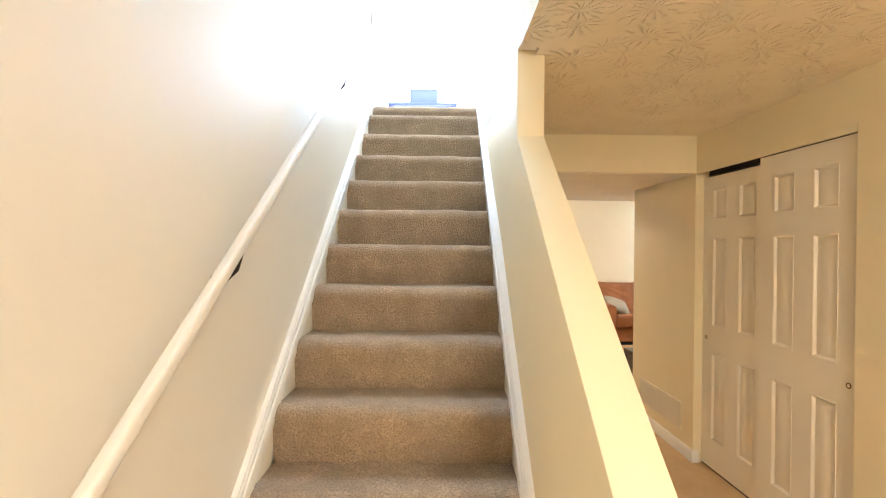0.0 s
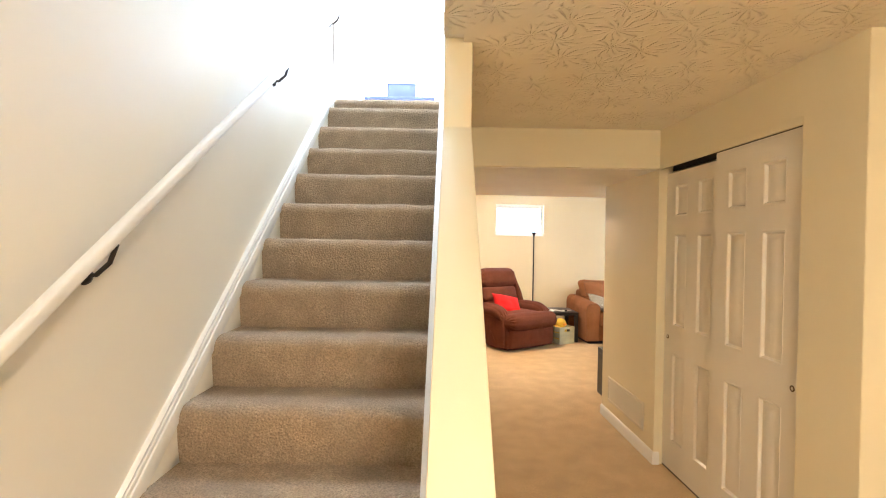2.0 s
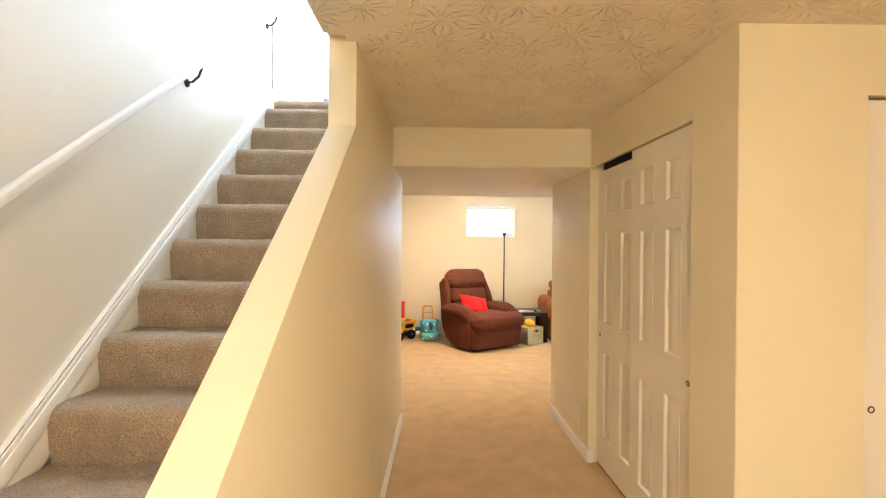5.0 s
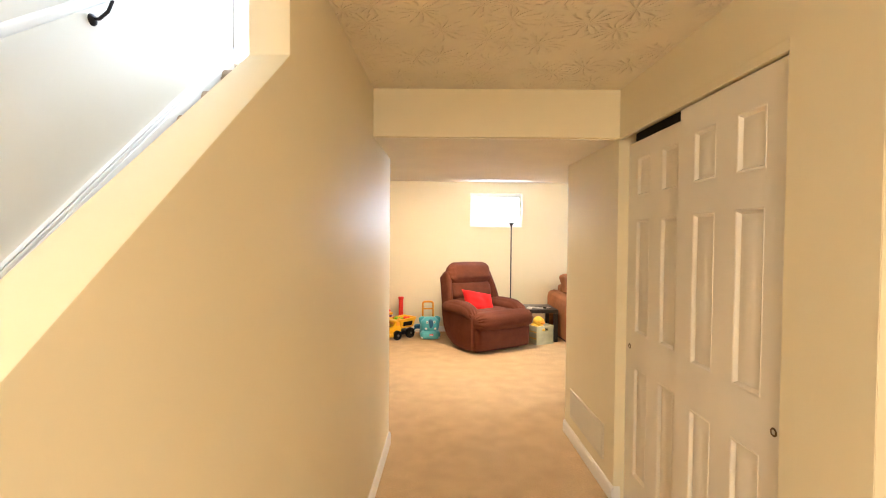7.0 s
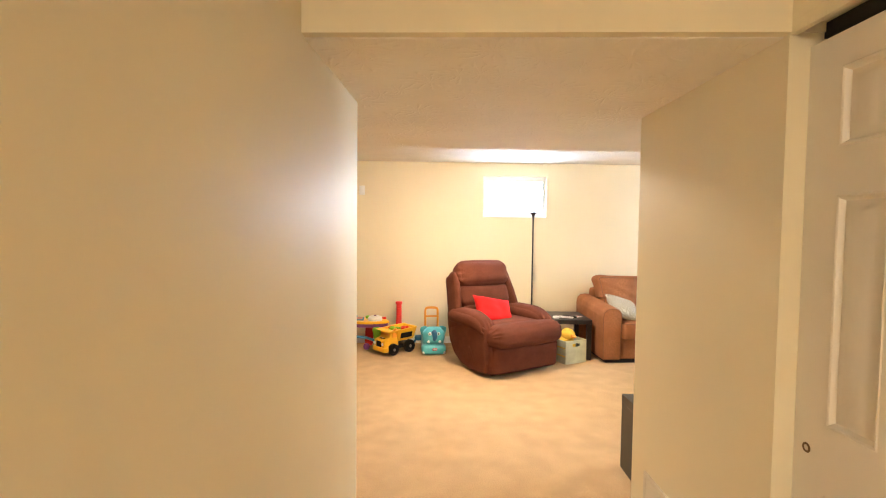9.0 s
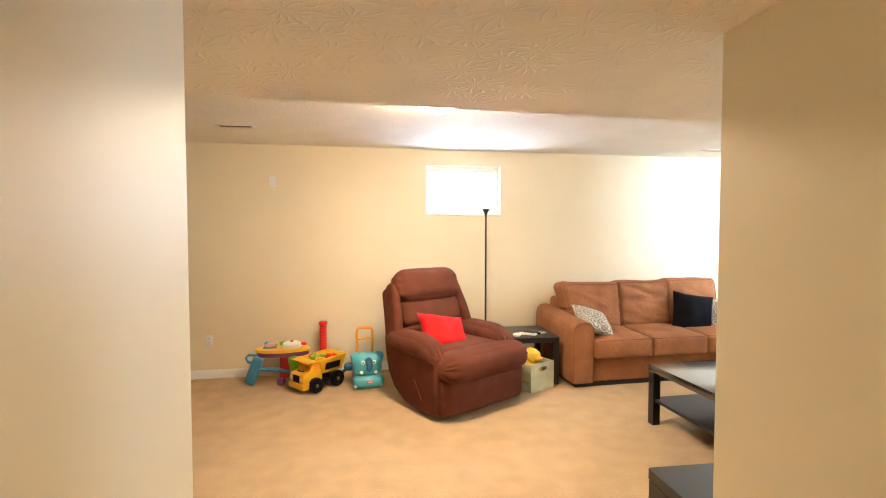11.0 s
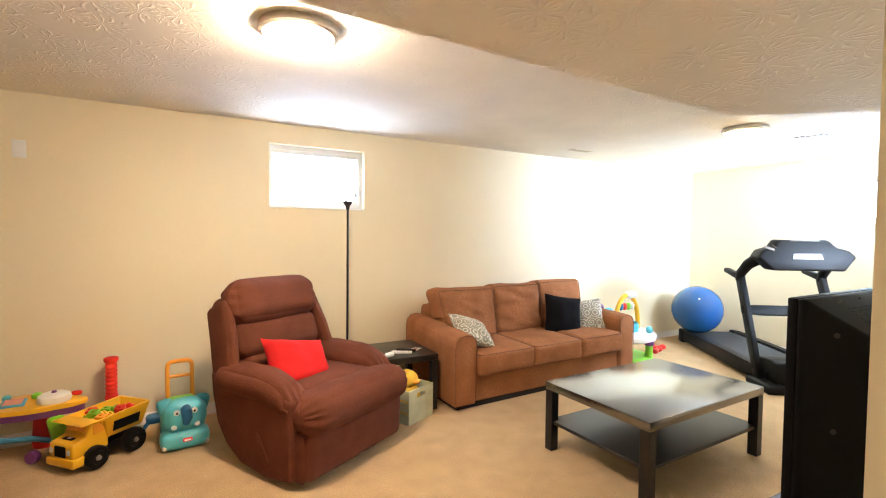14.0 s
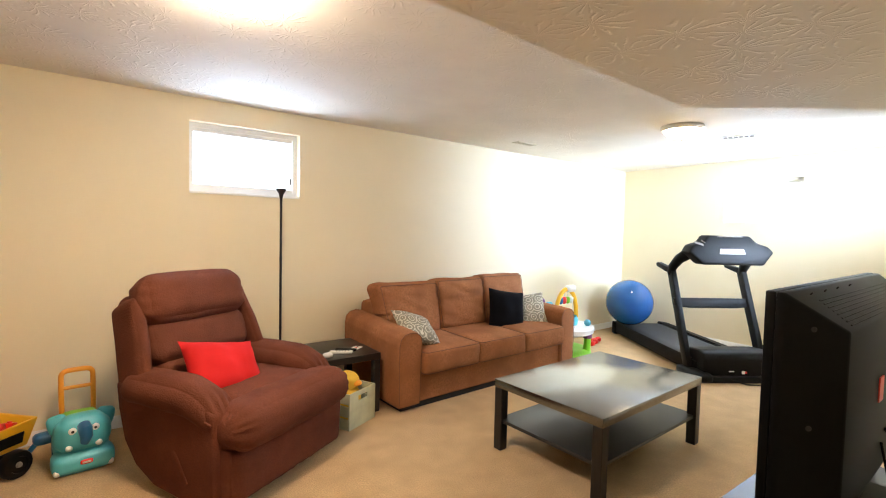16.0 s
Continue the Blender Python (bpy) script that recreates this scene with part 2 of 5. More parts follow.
def soft(sx, sy, sz, r=0.06, puff=0.0, n=9, wrinkle=0.0, seed=0.0, freq=7.0):
    """A stuffed block: rounded edges, crowned faces, slight creases."""
    bm = bmesh.new()
    bmesh.ops.create_cube(bm, size=2)
    bmesh.ops.subdivide_edges(bm, edges=bm.edges[:], cuts=n, use_grid_fill=True)
    h = Vector((sx / 2, sy / 2, sz / 2))
    r = min(r, min(h) * 0.98)
    for v in bm.verts:
        q = v.co.copy()
        # draw the grid lines towards the edges so that the rounding is smooth
        q = Vector([math.copysign(1 - (1 - abs(c)) ** 1.35, c) for c in q])
        full = Vector((q.x * h.x, q.y * h.y, q.z * h.z))
        core = Vector([max(-(hh - r), min(hh - r, c)) for c, hh in zip(full, h)])
        d = full - core
        pos = core + (d.normalized() * r if d.length > 1e-6 else Vector())
        if puff:
            for a in range(3):
                b, c = (a + 1) % 3, (a + 2) % 3
                if abs(q[a]) > 0.98:
                    pos[a] += math.copysign(puff * (1 - q[b] ** 2) * (1 - q[c] ** 2), q[a])
        if wrinkle:
            k = noise.noise(pos * freq + Vector((seed, seed * 2.3, -seed))) * wrinkle
            pos += pos.normalized() * k
        v.co = pos
    return bm


def pillow(w, h, d, seed=0.0, pinch=0.06):
    """A throw pillow: thick middle, thin seams, corners drawn out."""
    bm = bmesh.new()
    n = 16
    grid = {}
    for side in (-1, 1):
        for i in range(n + 1):
            for j in range(n + 1):
                u, v = 2 * i / n - 1, 2 * j / n - 1
                edge = i in (0, n) or j in (0, n)
                if edge and side == 1:
                    grid[side, i, j] = grid[-1, i, j]
                    continue
                t = ((1 - u ** 2) * (1 - v ** 2)) ** 0.45
                x = u * w / 2 * (1 - pinch * (1 - v * v) * abs(u))
                z = v * h / 2 * (1 - pinch * (1 - u * u) * abs(v))
                k = 1 + 0.25 * noise.noise(Vector((u * 2 + seed, v * 2, side + seed)))
                grid[side, i, j] = bm.verts.new((x, side * d / 2 * t * k, z))
    for side in (-1, 1):
        for i in range(n):
            for j in range(n):
                f = [grid[side, i, j], grid[side, i + 1, j], grid[side, i + 1, j + 1], grid[side, i, j + 1]]
                bm.faces.new(f if side < 0 else f[::-1])
    return bm


def tube(points, radius, seg=10, closed=False):
    """A round bar along a line of points."""
    bm = bmesh.new()
    pts = [Vector(p) for p in points]
    rings = []
    n = len(pts)
    up = Vector((0.0123, 0.0321, 1))
    for i, p in enumerate(pts):
        a = pts[i - 1] if i or closed else pts[i]
        b = pts[(i + 1) % n] if i < n - 1 or closed else pts[i]
        t = (b - a).normalized()
        if i:                                  # carry the frame along, so that the bar does not twist
            side = side - t * side.dot(t)
        else:
            side = t.cross(up)
        if side.length < 0.05:
            side = t.cross(Vector((0, 1, 0.01)))
        side.normalize()
        nrm = side.cross(t).normalized()
        rr = radius[i] if isinstance(radius, (list, tuple)) else radius
        rings.append([bm.verts.new(p + rr * (math.cos(k) * side + math.sin(k) * nrm)) for k in [2 * math.pi * j / seg for j in range(seg)]])
    for i in range(n if closed else n - 1):
        a, b = rings[i], rings[(i + 1) % n]
        for j in range(seg):
            bm.faces.new((a[j], a[(j + 1) % seg], b[(j + 1) % seg], b[j]))
    if not closed:
        bm.faces.new(rings[0])
        bm.faces.new(rings[-1])
    return bm


def lathe(profile, seg=32):
    """Turns (radius, height) pairs round the z axis."""
    bm = bmesh.new()
    rings = []
    for r, z in profile:
        if r < 1e-5:
            rings.append([bm.verts.new((0, 0, z))])
        else:
            rings.append([bm.verts.new((r * math.cos(2 * math.pi * j / seg), r * math.sin(2 * math.pi * j / seg), z)) for j in range(seg)])
    for a, b in zip(rings, rings[1:]):
        for j in range(seg):
            k = (j + 1) % seg
            f = [a[j % len(a)], a[k % len(a)], b[k % len(b)], b[j % len(b)]]
            f = [v for i, v in enumerate(f) if v not in f[:i]]
            if len(f) > 2:
                bm.faces.new(f)
    return bm


# ---- the plan ----
Z_HALL, Z_SOFFIT, Z_ROOM, Z_UP = 2.272, 2.008, 2.325, 2.62
X_EAST, X_WEST = 7.10, -3.3
NORTH = pose(0, 7.715, 0, 0, 0, 3.4)          # the north wall: x along it, its face at y = 0


def y_north(x):
    return 7.715 + x * math.tan(radians(3.4))



def x_left(y):
    """The stairwell's outer wall."""
    return -0.545 + 0.028 * (y - 1.6)


def x_inner(y):
    """The stairwell's inner side."""
    return 0.382 + 0.010 * (y - 1.87)


def x_right(y):
    """The closet side of the hall."""
    return 1.893 - 0.025 * (y - 1.69)


X_HALL = 0.497

# floors
structure("floor", prism([(-3.5, -4.2), (7.3, -4.2), (7.3, 8.4), (-3.5, 8.4)], -0.12, 0.0), M_CARPET, "beige cut-pile carpet with faint vacuum marks", "carpet")

# hall walls
structure("wall_stair_outer", prism([(x_left(-4), -4), (x_left(-4) - 0.12, -4), (x_left(3.66) - 0.12, 3.66), (x_left(3.66), 3.66)], 0, 5.1), M_WALL_STAIR,
          "pale cream painted wall along the stairs", "wall")
_half = slab([(0.74, 0), (3.868, 0), (3.868, Z_HALL + 0.02), (1.868, Z_HALL + 0.02), (1.868, 1.94), (0.74, 1.05)], 0.385, X_HALL, "x", 0.005)
for v in _half.verts:          # the full-height run opens a little towards the room
    v.co.x += 0.011 * max(0.0, v.co.y - 1.868) * (v.co.x > 0.45) - 0.016 * max(0.0, 1.868 - v.co.y)
structure("wall_half", _half, M_WALL,
          "cream half wall with a sloped top, rising to a full wall", "wall")
structure("wall_stair_end", box(-0.6, 0.385, 3.70, 3.862, 0, Z_HALL), M_WALL_ROOM, "beige wall behind the stairs", "wall")
structure("wall_stairwell_upper", box(0.385, 0.497, 0.9, 3.66, Z_HALL + 0.02, 5.1), M_WALL_STAIR, "pale wall above the hall ceiling", "wall")
structure("wall_stairwell_south", box(-0.6, 0.385, 0.78, 0.9, Z_HALL + 0.02, 5.1), M_WALL_STAIR, "pale wall above the foot of the stairs", "wall")

# closet wall with its opening
YC0, YC1, ZC = 1.976, 3.177, 2.040


def wall_run(y0, y1, z0, z1, depth=0.11):
    return prism([(x_right(y0), y0), (x_right(y0) + depth, y0), (x_right(y1) + depth, y1), (x_right(y1), y1)], z0, z1)


structure("wall_closet", join(wall_run(1.69, YC0, 0, Z_HALL), wall_run(YC0, YC1, ZC, Z_HALL), wall_run(YC1, 4.12, 0, Z_SOFFIT + 0.02, 0.19),
                              box(2.02, 2.05, 4.02, 4.12, 0, Z_ROOM), box(x_right(4.12) + 0.001, 2.02, 4.021, 4.12, Z_SOFFIT + 0.02, Z_ROOM)), M_WALL, "cream painted wall round a sliding-door closet", "wall")
structure("wall_closet_inside", join(box(2.62, 2.7, 1.8, 3.4, 0, 2.3), box(2.02, 2.62, 3.2, 3.28, 0, 2.3)), M_WALL, "closet interior", "wall")
# wall with the second closet, turned towards the hall's foot
structure("wall_second_closet", join(box(x_right(1.69) + 0.002, 2.36, 1.688, 1.80, 0, Z_HALL), box(3.9, 5.0, 1.688, 1.80, 0, Z_HALL), box(2.36, 3.9, 1.688, 1.80, 2.02, Z_HALL)), M_WALL,
          "cream painted wall beside a second closet", "wall")
structure("wall_hall_south", box(-0.9, 5.1, -4.1, -4.0, 0, Z_HALL), M_WALL, "cream wall at the foot of the hall", "wall")
structure("wall_hall_east", box(5.0, 5.1, -4.0, 1.69, 0, Z_HALL), M_WALL, "cream wall of the lower lobby", "wall")

# header and dropped soffit
structure("header", box(X_HALL - 0.05, 2.0, 3.168, 3.30, Z_SOFFIT + 0.004, Z_HALL), M_WALL, "cream header over the passage", "wall")
structure("ceiling_soffit", prism([(X_HALL - 0.04, 3.20), (5.65, 3.20), (3.075, 5.135), (X_WEST, 4.62), (X_WEST, 3.80), (X_HALL - 0.04, 3.80)], Z_SOFFIT, Z_ROOM - 0.01), M_CEIL,
          "dropped plaster soffit with brush-mark texture", "ceiling")

# ceilings
structure("ceiling_hall", join(prism([(0.383, 0.9), (5.1, 0.9), (5.1, 3.25), (0.46, 3.25), (0.46, 1.8), (0.383, 1.8)], Z_HALL, Z_HALL + 0.3),
                               box(-0.9, 5.1, -4.1, 0.9, Z_HALL, Z_HALL + 0.3)), M_CEIL_HALL, "cream plaster ceiling with brush-mark texture", "ceiling")
structure("ceiling_room", prism([(X_WEST, 3.72), (0.44, 3.72), (0.44, 3.2), (X_EAST + 0.1, 3.2), (X_EAST + 0.1, 8.3), (X_WEST, 8.3)], Z_ROOM, Z_ROOM + 0.05), M_CEIL,
          "plaster ceiling with brush-mark texture", "ceiling")

# room walls, with a window opening in the north and the east wall
WN = (1.293, 2.112, 1.642, 2.160)
structure("wall_north", moved(join(box(X_WEST - 0.2, WN[0], 0, 0.16, 0, Z_ROOM), box(WN[1], 7.3, 0, 0.16, 0, Z_ROOM),
                                   box(WN[0], WN[1], 0, 0.16, 0, WN[2]), box(WN[0], WN[1], 0, 0.16, WN[3], Z_ROOM)), NORTH), M_WALL_ROOM,
          "beige painted wall with a small high window", "wall")
WE = (5.91, 6.73, 1.575, 2.085)
structure("wall_east", join(box(X_EAST, X_EAST + 0.16, 3.9, WE[0], 0, Z_ROOM), box(X_EAST, X_EAST + 0.16, WE[1], y_north(X_EAST), 0, Z_ROOM),
                            box(X_EAST, X_EAST + 0.16, WE[0], WE[1], 0, WE[2]), box(X_EAST, X_EAST + 0.16, WE[0], WE[1], WE[3], Z_ROOM)), M_WALL_ROOM,
          "beige painted wall with a small high window", "wall")
# Opening added to the unseen south wall to let the corner fill in.
WS_ADDED = (5.80, 6.80, 1.64, 2.22)
structure("wall_room_south", join(box(2.05, WS_ADDED[0], 4.02, 4.12, 0, Z_ROOM), box(WS_ADDED[1], X_EAST + 0.1, 4.02, 4.12, 0, Z_ROOM), box(WS_ADDED[0], WS_ADDED[1], 4.02, 4.12, 0, WS_ADDED[2]),
                                  box(WS_ADDED[0], WS_ADDED[1], 4.02, 4.12, WS_ADDED[3], Z_ROOM)), M_WALL_ROOM, "beige painted wall", "wall")
structure("wall_room_southwest", box(X_WEST, -0.6, 3.76, 3.862, 0, Z_ROOM), M_WALL_ROOM, "beige painted wall", "wall")
structure("wall_west", box(X_WEST - 0.1, X_WEST, 3.76, 8.0, 0, Z_ROOM), M_WALL_ROOM, "beige painted wall", "wall")

# upstairs landing and room
structure("floor_upstairs", join(prism([(-3.2, 3.75), (3.2, 3.75), (3.2, 7.6), (-3.2, 7.6)], Z_UP - 0.24, Z_UP - 0.004)), M_STEP, "carpeted landing at the top of the stairs", "floor")
structure("wall_upstairs", join(box(-3.2, -1.35, 7.3, 7.4, Z_UP, 5.1), box(1.35, 3.2, 7.3, 7.4, Z_UP, 5.1), box(-1.35, 1.35, 7.3, 7.4, 4.85, 5.1),
                                box(-3.3, -3.2, 3.6, 7.4, Z_UP, 5.1), box(3.2, 3.3, 3.6, 7.4, Z_UP, 5.1), box(0.5, 3.2, 3.56, 3.66, Z_UP, 5.1), box(-3.2, -0.62, 3.56, 3.66, Z_UP, 5.1)), M_WALL_STAIR,
          "pale walls of the bright room upstairs", "wall")
# The gap left in this ceiling only admits the added overhead fill.
structure("ceiling_upstairs", join(box(-3.3, -0.45, 0.78, 7.4, 5.1, 5.2), box(0.35, 3.3, 0.78, 7.4, 5.1, 5.2), box(-0.45, 0.35, 0.78, 3.9, 5.1, 5.2), box(-0.45, 0.35, 5.0, 7.4, 5.1, 5.2)), M_CEIL, "white ceiling over the stairwell", "ceiling")


# ---- stairs ----
RISE, RUN, Y_FIRST, Z_FIRST = 0.198, 0.2275, 1.650, 0.703
stairs = thing("staircase", pose(0, 0, 0), "carpeted staircase in worn taupe cut pile", "stairs", "", "structure")


def step_mesh(k):
    """One carpeted step: riser, rounded nosing and tread."""
    y, z0 = Y_FIRST + (k - 1) * RUN, Z_FIRST + (k - 1) * RISE
    z1 = min(z0 + RISE, Z_UP)
    prof = [(y + 0.012, z0 - 0.02), (y + 0.006, z0 + 0.015), (y - 0.002, z0 + 0.07), (y - 0.006, z1 - 0.062)]
    for a in range(0, 9):
        g = radians(a * 11.25)
        prof.append((y + 0.048 - 0.056 * math.cos(g), z1 - 0.052 + 0.052 * math.sin(g)))
    back = y + (RUN + 0.03 if z1 < Z_UP else 0.08)
    prof += [(y + 0.11, z1 - 0.001), (back, z1), (back, z0 - 0.02)]
    bm = bmesh.new()
    n = 48
    rows = []
    for i in range(n + 1):
        row = []
        for j, (py, pz) in enumerate(prof):
            xa, xb = x_left(py) + 0.024, x_inner(py) - 0.036
            x = xa + (xb - xa) * i / n
            w = 0.0045 * noise.noise(Vector((x * 7, py * 9 + k, pz * 8))) + 0.0022 * noise.noise(Vector((x * 45, py * 30 + k, pz * 30)))
            live = j < len(prof) - 2
            row.append(bm.verts.new((x, py - (w if live else 0), pz + (w if live and j > 2 else 0))))
        rows.append(row)
    m = len(prof)
    for a, b in zip(rows, rows[1:]):
        for j in range(m):
            bm.faces.new((a[j], a[(j + 1) % m], b[(j + 1) % m], b[j]))
    bm.faces.new(rows[0])
    bm.faces.new(rows[-1])
    return bm


for k in range(-2, 11):
    part("step", step_mesh(k), M_STEP, stairs, smooth=60)


def skirt(xa, xb, lo, hi, bev):
    """A board that follows the flight, from lo to hi above the line of the steps."""
    y0, y1 = 0.78, 3.64
    s = RISE / RUN
    z = lambda y: Z_FIRST + (y - Y_FIRST) * s
    pts = [(y0, max(0.0, z(y0) + lo)), (y1, z(y1) + lo), (y1, z(y1) + hi - 0.02), (y1 - 0.03, z(y1 - 0.03) + hi), (y0, z(y0) + hi)]
    bm = bmesh.new()
    a = [bm.verts.new((xa(y), y, zz)) for y, zz in pts]
    b = [bm.verts.new((xb(y), y, zz)) for y, zz in pts]
    n = len(pts)
    bm.faces.new(a)
    bm.faces.new(b)
    for i in range(n):
        bm.faces.new((a[i], a[(i + 1) % n], b[(i + 1) % n], b[i]))
    bmesh.ops.recalc_face_normals(bm, faces=bm.faces)
    bmesh.ops.bevel(bm, geom=bm.edges[:], offset=bev, segments=2, profile=0.5, affect="EDGES")
    return bm


part("stringer_board", skirt(lambda y: x_left(y) - 0.01, lambda y: x_left(y) + 0.024, -0.05, 0.160, 0.002), M_WALL_STAIR, stairs, "cream painted board beside the steps")
part("stringer_board", skirt(lambda y: x_inner(y) - 0.036, lambda y: x_inner(y) + 0.004, -0.05, 0.160, 0.002), M_WALL_STAIR, stairs, "cream painted board beside the steps")
for w, h0, h1 in ((0.032, 0.150, 0.222), (0.026, 0.222, 0.243), (0.020, 0.243, 0.252)):
    part("skirting_moulding", skirt(lambda y: x_left(y) - 0.01, lambda y: x_left(y) + w, h0, h1, 0.0022), M_TRIM, stairs, "white gloss moulding along the stairs")
    part("skirting_moulding", skirt(lambda y: x_inner(y) - w - 0.012, lambda y: x_inner(y) + 0.004, h0, h1, 0.0022), M_TRIM, stairs, "white gloss moulding along the stairs")

# handrail on black brackets
rail = thing("handrail", pose(0, 0, 0), "white painted round handrail on black iron brackets", "handrail")
RS = 0.765


def rail_at(y):
    return Vector((x_left(y) + 0.066, y, 0.482 + y * RS))


rail_bm = slab([(0.55, rail_at(0.55).z), (3.60, rail_at(3.60).z), (3.60, rail_at(3.60).z + 0.046), (0.55, rail_at(0.55).z + 0.046)], -0.016, 0.016, "x", 0.010, 3)
for v in rail_bm.verts:
    v.co.x += x_left(v.co.y) + 0.070
part("rail", rail_bm, M_TRIM, rail)
for yb in (1.275, 2.51, 3.56):
    p = rail_at(yb)
    xw = x_left(yb)
    arm = tube([(xw, yb, p.z - 0.072), (xw + 0.03, yb, p.z - 0.072), (xw + 0.062, yb + 0.005, p.z - 0.040), (xw + 0.070, yb + 0.02, p.z + 0.010)], 0.0065, 10)
    br = part("bracket", arm, M_DARKMETAL, rail, "black iron bracket")
    part("rosette", moved(lathe([(0, 0.014), (0.010, 0.013), (0.020, 0.008), (0.024, 0.0), (0, 0)], 24), pose(xw, yb, p.z - 0.076, 0, 90, 0)), M_DARKMETAL, br)


# ---- baseboards ----
def baseboard(name, a, b, side):
    """A white moulded board from a to b; side is the way that it faces."""
    a, b, s = Vector((*a, 0)), Vector((*b, 0)), Vector((*side, 0))
    prof = [(0.0, 0.0), (0.014, 0.0), (0.014, 0.062), (0.010, 0.076), (0.004, 0.084), (0.0, 0.084)]
    bm = bmesh.new()
    r = [[bm.verts.new(p + s * d + Vector((0, 0, z))) for d, z in prof] for p in (a, b)]
    n = len(prof)
    for i in range(n):
        bm.faces.new((r[0][i], r[0][(i + 1) % n], r[1][(i + 1) % n], r[1][i]))
    bm.faces.new(r[0])
    bm.faces.new(r[1])
    return structure(name, bm, M_TRIM, "white painted baseboard", "baseboard")


baseboard("baseboard", (X_HALL - 0.016, 0.76), (X_HALL + 0.001, 1.868), (1, 0))
baseboard("baseboard", (X_HALL + 0.001, 1.868), (X_HALL + 0.023, 3.868), (1, 0))
baseboard("baseboard", (X_HALL + 0.015, 3.869), (X_WEST, 3.869), (0, 1))
baseboard("baseboard", (x_right(3.163) - 0.001, 3.163), (x_right(4.12) - 0.001, 4.12), (-1, 0))
baseboard("baseboard", (x_right(3.177) - 0.001, 3.176), (x_right(3.177) + 0.034, 3.176), (0, -1))
baseboard("baseboard", (x_right(1.69) - 0.001, 1.69), (x_right(YC0) - 0.001, YC0), (-1, 0))
baseboard("baseboard", (x_right(1.69), 1.687), (2.36, 1.687), (0, -1))
baseboard("baseboard", (x_right(4.12), 4.121), (X_EAST, 4.121), (0, 1))
baseboard("baseboard", (X_WEST, y_north(X_WEST) - 0.001), (X_EAST, y_north(X_EAST) - 0.001), (0, -1))
baseboard("baseboard", (X_EAST - 0.001, 4.14), (X_EAST - 0.001, y_north(X_EAST) - 0.02), (-1, 0))


# ---- closet doors ----
def six_panel(width, height, thick=0.030):
    """A moulded six-panel door leaf: x across, front at y = 0 facing -y, z up."""
    st, mid = 0.172 * width, 0.190 * width
    pw = (width - 2 * st - mid) / 2
    xs = [0, st, st + pw, st + pw + mid, width - st, width]
    zs = [0, 0.190, 0.772, 0.953, 1.553, 1.674, 1.876, height]
    bm = bmesh.new()

    def quad(a, b, c, d):
        bm.faces.new([bm.verts.new(p) for p in (a, b, c, d)])

    for i in range(5):
        for j in range(7):
            x0, x1, z0, z1 = xs[i], xs[i + 1], zs[j], zs[j + 1]
            if i in (1, 3) and j in (1, 3, 5):
                rings = [(0.0, 0.0), (0.003, -0.002), (0.008, 0.0), (0.016, 0.012), (0.022, 0.012), (0.046, 0.002)]
                loops = []
                for ins, dep in rings:
                    loops.append([(x0 + ins, dep, z0 + ins), (x1 - ins, dep, z0 + ins), (x1 - ins, dep, z1 - ins), (x0 + ins, dep, z1 - ins)])
                for a, b in zip(loops, loops[1:]):
                    for e in range(4):
                        quad(a[e], a[(e + 1) % 4], b[(e + 1) % 4], b[e])
                quad(*loops[-1])
            else:
                quad((x0, 0, z0), (x1, 0, z0), (x1, 0, z1), (x0, 0, z1))
    quad((0, thick, 0), (width, thick, 0), (width, thick, height), (0, thick, height))
    quad((0, 0, 0), (0, thick, 0), (0, thick, height), (0, 0, height))
    quad((width, 0, 0), (width, thick, 0), (width, thick, height), (width, 0, height))
    quad((0, 0, height), (width, 0, height), (width, thick, height), (0, thick, height))
    quad((0, 0, 0), (width, 0, 0), (width, thick, 0), (0, thick, 0))
    return bm


def pull():
    """A small round recessed finger pull, facing -y."""
    return moved(lathe([(0, -0.008), (0.006, -0.008), (0.008, -0.001), (0.0085, 0.002), (0.0125, 0.002), (0.014, 0.0), (0, -0.009)], 20), pose(0, 0, 0, 90, 0, 0))


def sliding_door(name, m, width, height, pull_x, label):
    d = thing(name, m, label, "closet door")
    part("leaf", six_panel(width, height), M_DOOR, d, smooth=25)
    part("finger_pull", moved(pull(), pose(pull_x, 0, 0.87)), M_BRASS, d, "small aged brass finger pull")
    return d


# the leaves face -x: their x axis runs towards -y
YAW_C = math.degrees(math.atan(0.025))
sliding_door("closet_door", pose(x_right(YC0 + 0.610) + 0.020, YC0 + 0.610, 0.012, 0, 0, -90 + YAW_C), 0.608, 1.990, 0.562, "white six-panel sliding closet door, front leaf")
sliding_door("closet_door", pose(x_right(YC1) + 0.058, YC1 - 0.001, 0.012, 0, 0, -90 + YAW_C), 0.608, 1.962, 0.045, "white six-panel sliding closet door, rear leaf, nearly shut")
sliding_door("closet_door", pose(2.362, 1.712, 0.012), 0.76, 1.998, 0.045, "white six-panel sliding door of the second closet")
sliding_door("closet_door", pose(3.08, 1.756, 0.012), 0.80, 1.985, 0.745, "white six-panel sliding door of the second closet")
structure("closet_track", join(wall_run(YC0 + 0.002, YC1 - 0.002, 2.006, 2.0395, 0.017), ), M_WALL, "painted track cover over the closet doors", "trim")
_ft = moved(wall_run(YC0 + 0.004, YC1 - 0.004, 0.001, 0.010, 0.035), pose(0.060, 0, 0))
structure("closet_floor_track", _ft, M_DARKMETAL, "dark metal floor guide under sliding doors", "track")
structure("closet_head_track", moved(wall_run(YC0 + 0.004, YC1 - 0.004, 1.995, 2.036, 0.008), pose(0.090, 0, 0)), M_DARK, "dark sliding track under the closet head", "track")


